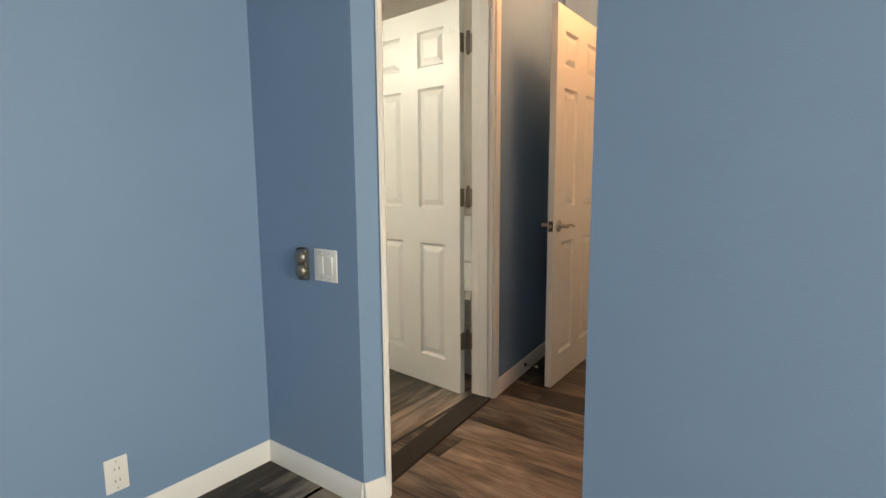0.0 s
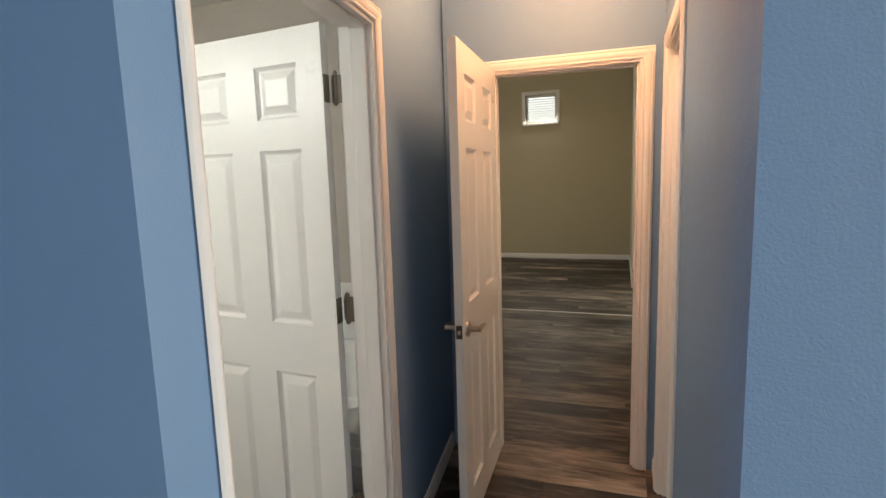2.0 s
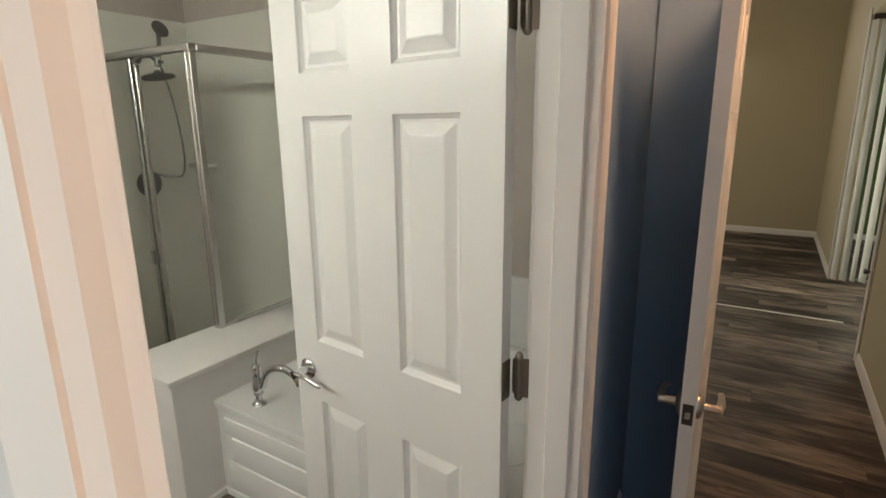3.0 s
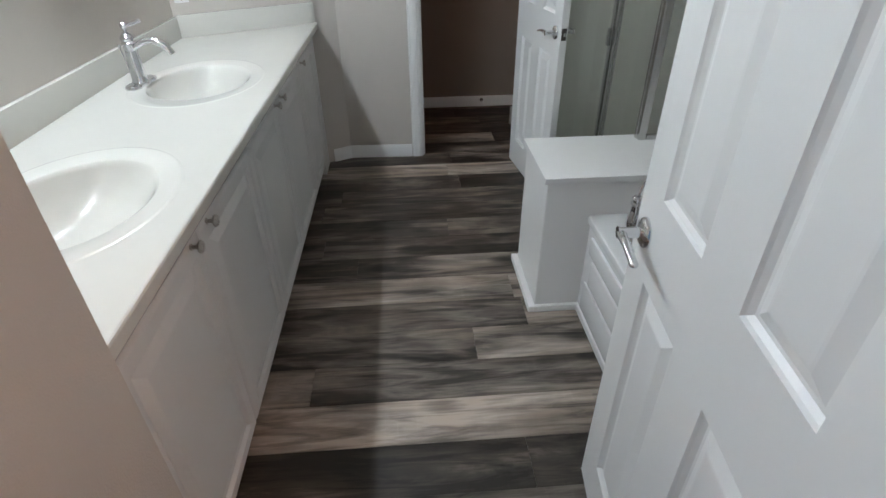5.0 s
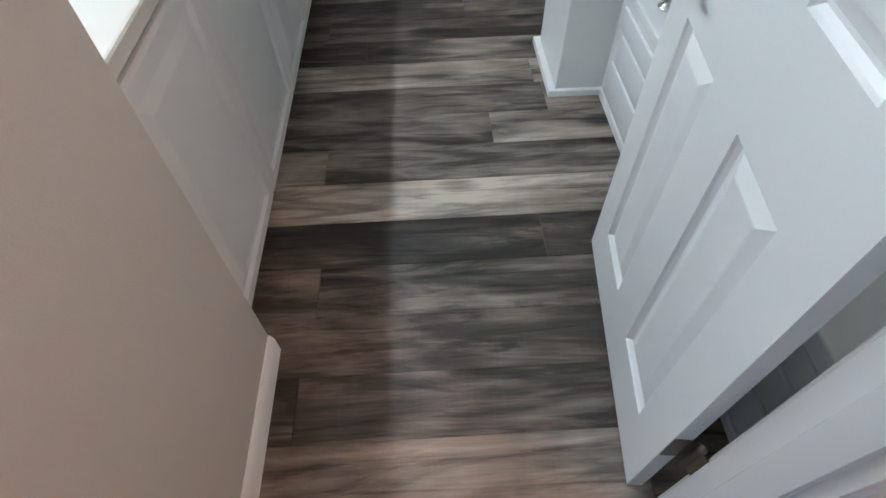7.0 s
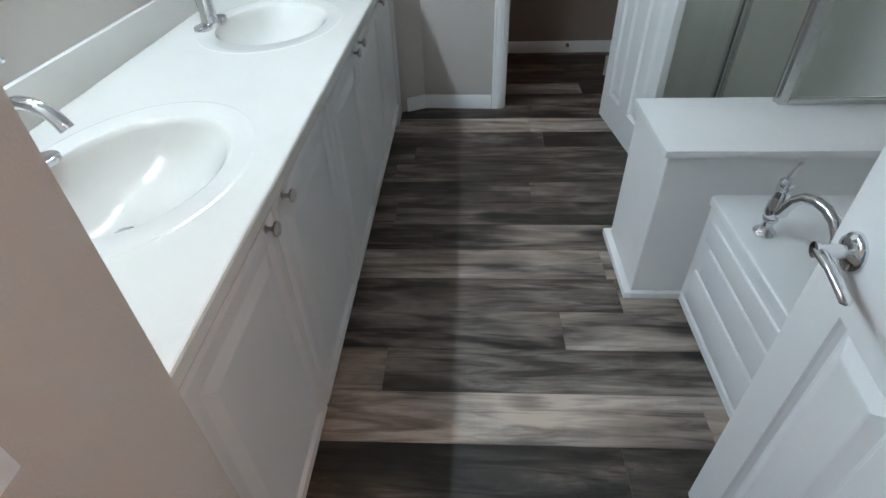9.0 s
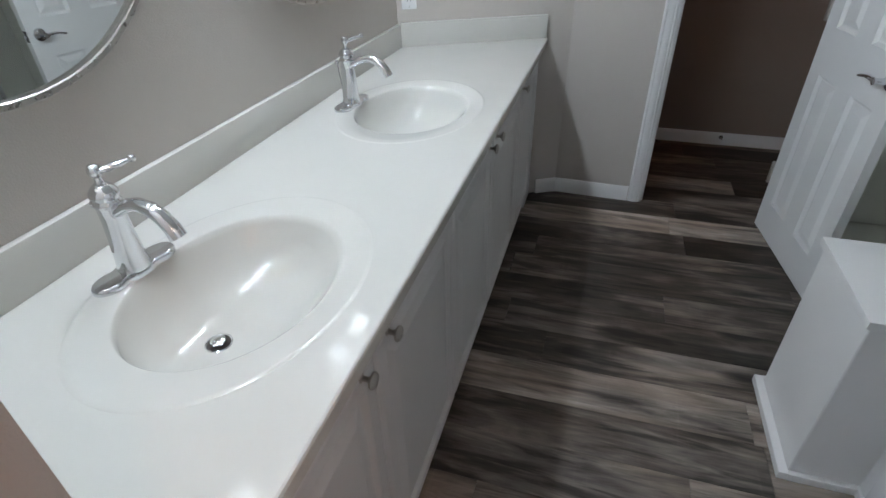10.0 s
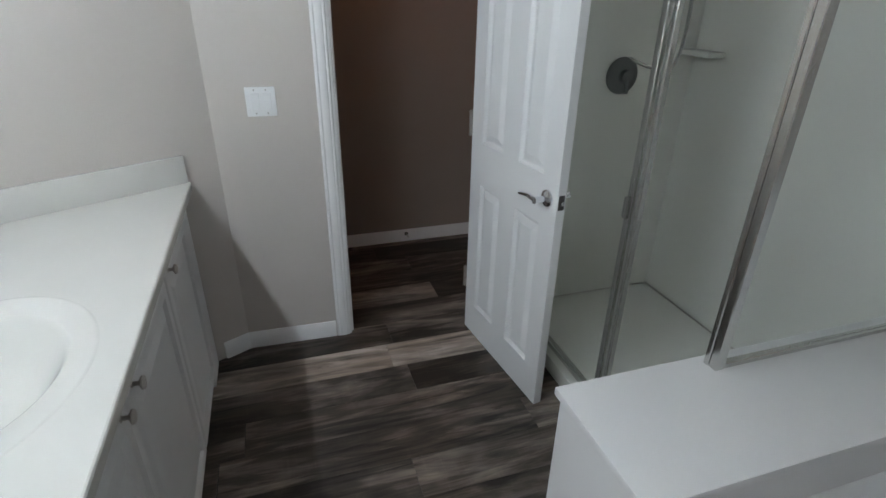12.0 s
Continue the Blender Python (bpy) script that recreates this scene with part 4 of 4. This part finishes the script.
part("diverter", joined(shift(bm_lathe([(0, -.028), (.018, -.026), (.021, -.012), (.021, .012), (.018, .026), (0, .028)], 20), .232, 0, -.035),
                        shift(bm_lathe([(0, 0), (.012, 0), (.014, .012), (.010, .034), (0, .036)], 16, "x"), .245, 0, -.035)), M_GUN, hs, "nickel diverter", 45)
part("rain_head", shift(bm_lathe([(0, .034), (.016, .034), (.020, .020), (.040, .012), (.088, .002), (.098, -.006), (.098, -.014), (.090, -.020), (0, -.022)], 44), .248, -.02, -.115, 0, 12, 8), M_GUN, hs, smooth=40)
hsh = part("hand_shower", joined(bm_tube([(.236, .008, -.020), (.232, .018, .05), (.228, .026, .105), (.232, .028, .150)], [.011, .0125, .013, .018], 14),
                           shift(bm_lathe([(0, -.016), (.030, -.014), (.052, -.004), (.055, .006), (.050, .014), (0, .016)], 32), .252, .026, .160, 0, -10, 62)), M_GUN, hs, "nickel hand shower", 50)
part("hose", bm_tube([(.24 - .01 * k, .010 + .13 * math.sin(math.pi * k / 15) ** .8, -.06 - .70 * math.sin(math.pi * .5 * k / 11) if k <= 11 else -.76 + .006 * (k - 11)) for k in range(0, 12)]
                     + [(.10, .035, -.752), (.06, .0, -.735), (.03, -.02, -.72)], .0075, 10), M_ALU, hs, smooth=60)


# ---------------------------------------------------------------- small things
def doorstop(m, label):
    ob = thing("doorstop", label, "doorstop", m)
    part("base", bm_lathe([(0, 0), (.013, 0), (.013, .004), (.007, .008), (0, .008)], 18, "y"), M_DARK, ob)
    part("spring", bm_tube([(.0045 * math.cos(k * 1.1), .008 + k * .0016, .0045 * math.sin(k * 1.1)) for k in range(38)], .0016, 6), M_NICKEL, ob)
    part("tip", shift(bm_lathe([(0, 0), (.008, 0), (.009, .006), (.007, .013), (0, .014)], 16, "y"), 0, .068, 0), M_PLATE, ob)
    return ob


doorstop(pose(hall_at(1.50)[0] + .013, hall_at(1.50)[1], .055, 0, 0, -86), "spring doorstop on the hall baseboard")
doorstop(pose(-4.34 + .013, 1.06, .060, 0, 0, -90), "dark spring doorstop on the baseboard")
cl = thing("ceiling_light", "round opal ceiling light in the hall", "ceiling lamp", pose(.50, 1.30, CEIL))
part("pan", bm_lathe([(0, -.001), (.15, -.001), (.15, -.03), (.13, -.035), (0, -.035)], 36), M_NICKEL, cl)
part("finial", bm_lathe([(0, -.036), (.012, -.036), (.010, -.06), (0, -.062)], 16), M_NICKEL, cl)

# nook off the far room: sliding glass door behind vertical blinds
NY = 6.42
structure("wall_nook", joined(wall_run((FARX + .11, 4.09), (2.7, 4.09), -1, .1, 2.72), wall_run((2.7, 3.99), (2.7, NY + .1), -1, .1, 2.72)), M_OLIVE, "cream painted wall of the nook", "wall")
structure("ceiling_nook", bm_box(FARX + .11, 2.7, 4.09, NY, 2.62, 2.72), M_CEIL, "white ceiling of the nook", "ceiling")
sd = thing("sliding_door", "white-framed sliding glass door to the patio", "sliding door", pose(0, 0, 0), "", "structure")
for x0, x1 in ((FARX + .002, FARX + .06), (1.84, 1.90), (2.64, 2.70)):
    part("stile", bm_box(x0, x1, NY + .02, NY + .08, .03, 2.55, .003), M_TRIM, sd)
part("head_rail", bm_box(FARX + .002, 2.70, NY + .02, NY + .10, 2.55, 2.62, .003), M_TRIM, sd)
part("track", bm_box(FARX + .002, 2.70, NY + .01, NY + .10, .004, .03, .003), M_ALU, sd)
for x0, x1 in ((FARX + .06, 1.84), (1.90, 2.64)):
    g = part("glass_pane", bm_box(x0, x1, NY + .047, NY + .053, .03, 2.55), M_GLAZE, sd, "clear glass", smooth=None)
    g.visible_shadow = False
structure("trim_nook", joined(bm_box(FARX - .014, FARX - .001, 4.13, 4.20, .004, 2.62, .003), bm_box(FARX - .001, FARX + .11, 4.20, 4.214, .004, 2.55, .003),
                              bm_box(FARX - .014, FARX - .001, 6.42, 6.48, .004, 2.62, .003)), M_TRIM, "white painted trim round the nook opening", "trim")
vb = thing("vertical_blinds", "white vertical blinds hanging half open", "blinds", pose(0, 0, 0))
part("head_track", bm_box(FARX + .003, 2.68, NY - .115, NY - .075, 2.50, 2.545, .004), M_DARK, vb)
for i in range(20):
    sl = bmesh.new()
    for k in range(5):
        u = (k - 2) / 4
        for z in (.03, 2.50):
            sl.verts.new((u * .089, .006 * (1 - 4 * u * u), z))
    sl.verts.ensure_lookup_table()
    for k in range(4):
        sl.faces.new((sl.verts[2 * k], sl.verts[2 * k + 2], sl.verts[2 * k + 3], sl.verts[2 * k + 1]))
    bmesh.ops.solidify(sl, geom=sl.faces[:], thickness=.0015)
    part("slat", shift(sl, FARX + .02 + i * .078, NY - .095, 0, -62 + 8 * math.sin(i * 2.3)), M_PLATE, vb, smooth=60)
kn = thing("door_knob", "small dark knob beside the nook opening", "knob", pose(FARX - .014, 4.165, .64))
part("knob", shift(bm_lathe([(0, 0), (.008, 0), (.007, .012), (.018, .02), (.02, .028), (.012, .034), (0, .035)], 18, "x"), 0, 0, 0, 180), M_DARK, kn)
structure("floor_strip", bm_box(-2.9, FARX, 4.985, 5.015, .004, .010, .002), M_TRIM, "pale floor transition strip", "threshold")


def window(name, x0, x1, y, z0, z1, label, face):
    ob = thing(name, label, "window", pose(0, 0, 0), "", "structure")
    f = .035
    part("window_frame", joined(bm_box(x0, x0 + f, y - .03, y + .03, z0, z1, .003), bm_box(x1 - f, x1, y - .03, y + .03, z0, z1, .003),
                                bm_box(x0 + f, x1 - f, y - .03, y + .03, z0, z0 + f, .003), bm_box(x0 + f, x1 - f, y - .03, y + .03, z1 - f, z1, .003)), M_TRIM, ob)
    p = part("pane", bm_box(x0 + f, x1 - f, y - .003, y + .003, z0 + f, z1 - f), M_GLAZE, ob, smooth=None)
    p.visible_shadow = False
    return ob


w1 = window("window_1", -.868, -.330, FARY + .09, 2.41, 2.90, "small white-framed window with slatted blinds", 1)
part("window_sill", bm_box(-.915, -.283, FARY - .03, FARY + .05, 2.375, 2.408, .004), M_TRIM, w1)
part("window_casing", joined(bm_box(-.928, -.870, FARY - .016, FARY - .001, 2.41, 2.96, .004), bm_box(-.328, -.270, FARY - .016, FARY - .001, 2.41, 2.96, .004), bm_box(-.870, -.328, FARY - .016, FARY - .001, 2.902, 2.96, .004)), M_TRIM, w1)
for i in range(11):
    part("slat", shift(bm_box(-.255, .255, -.022, .022, -.0012, .0012), -.599, FARY + .035, 2.45 + i * .041, 0, 22), M_PLATE, w1, smooth=None)
window("window_2", BX - .115 + 1.6, BX - .115 + 3.3, -4.25, .85, 2.15, "white-framed bedroom window", -1)
structure("patio", bm_box(FARX + .12, 9, NY + .10, 12.5, -.11, -.04), M_CEIL, "pale concrete patio outside", "pavement")
structure("backdrop_hedge", bm_box(1.2, 9, 9.6, 9.7, -.1, 3.6), M_HEDGE, "green hedge beyond the patio", "backdrop")
structure("backdrop", bm_box(-3, 2, FARY + 1.2, FARY + 1.25, 1, 5), M_BACK, "pale daylight outside the small window", "backdrop")


# ---------------------------------------------------------------- plank floors
structure("floor_bedroom", bm_box(-.6, 5.1, -4.3, BY - .001, -.10, 0), M_PLANK, "dark grey-brown vinyl plank floor", "floor")
PLANKS = {}


def plank_mesh(length, w):
    key = (round(length, 2), round(w, 3))
    if key not in PLANKS:
        bm = bmesh.new()
        l, h = key[0] / 2 - .0006, key[1] / 2 - .0006
        a = [bm.verts.new(p) for p in ((-l, -h, 0), (l, -h, 0), (l, h, 0), (-l, h, 0))]
        b = [bm.verts.new(p) for p in ((-l, -h, .0035), (l, -h, .0035), (l, h, .0035), (-l, h, .0035))]
        e = .0012
        c = [bm.verts.new(p) for p in ((-l + e, -h + e, .004), (l - e, -h + e, .004), (l - e, h - e, .004), (-l + e, h - e, .004))]
        for p, q in ((a, b), (b, c)):
            for i in range(4):
                bm.faces.new((p[i], p[(i + 1) % 4], q[(i + 1) % 4], q[i]))
        bm.faces.new(c)
        bmesh.ops.recalc_face_normals(bm, faces=bm.faces)
        PLANKS[key] = mesh_of("plank", bm, M_PLANK)
    return PLANKS[key]


def plank_floor(name, x0, x1, y0, y1, along, label, first=0.0, seed=1, w=.18, full=1.22, tones=(), base=.12, spread=.5):
    """Sub-floor slab with separate planks laid along 'x' or 'y'; first: where the first joint lies across."""
    rnd = random.Random(seed)
    ob = structure(name, bm_box(x0, x1, y0, y1, -.10, .0), M_GAP, label, "floor")
    lo, hi = (y0, y1) if along == "x" else (x0, x1)
    a0, a1 = (x0, x1) if along == "x" else (y0, y1)
    row = lo - ((lo - first) % w)
    while row < hi:
        c0, c1 = max(row, lo), min(row + w, hi)
        if c1 - c0 > .02:
            at = a0 - rnd.uniform(.15, full - .1)
            while at < a1:
                s, e = max(at, a0), min(at + full, a1)
                if e - s > .03:
                    mid, cm = (s + e) / 2, (c0 + c1) / 2
                    p = new("plank", plank_mesh(e - s, c1 - c0))
                    p.parent = ob
                    tone = tones[round((row - first) / w)] if round((row - first) / w) in tones else base + spread * rnd.random()
                    p.color = (min(1, max(0, tone + rnd.uniform(-.06, .06))), 0, 0, 1)
                    p.matrix_local = pose(mid, cm, 0) if along == "x" else pose(cm, mid, 0, 0, 0, 90)
                at += full
        row += w
    return ob


plank_floor("floor_bath", -4.5, -.116, VB - .1, BB + .1, "y", "dark grey-brown vinyl planks laid across the bathroom", -1.032, 11,
            tones={-1: .95, 0: .18, 1: .45, 2: .40, -2: .42, -3: .62, -4: .50, -5: .72, -6: .35, -7: .30, -8: .25, -9: .40, -10: .20, -11: .22, -12: .88, -13: .30})
plank_floor("floor_hall", -.116, 3.4, BY, END + .10, "x", "dark brown vinyl planks in the hall", .80, 5)
plank_floor("floor_far", -3.1, 2.75, END + .10, FARY + .1, "x", "dark brown vinyl planks in the far room", 2.47, 8)
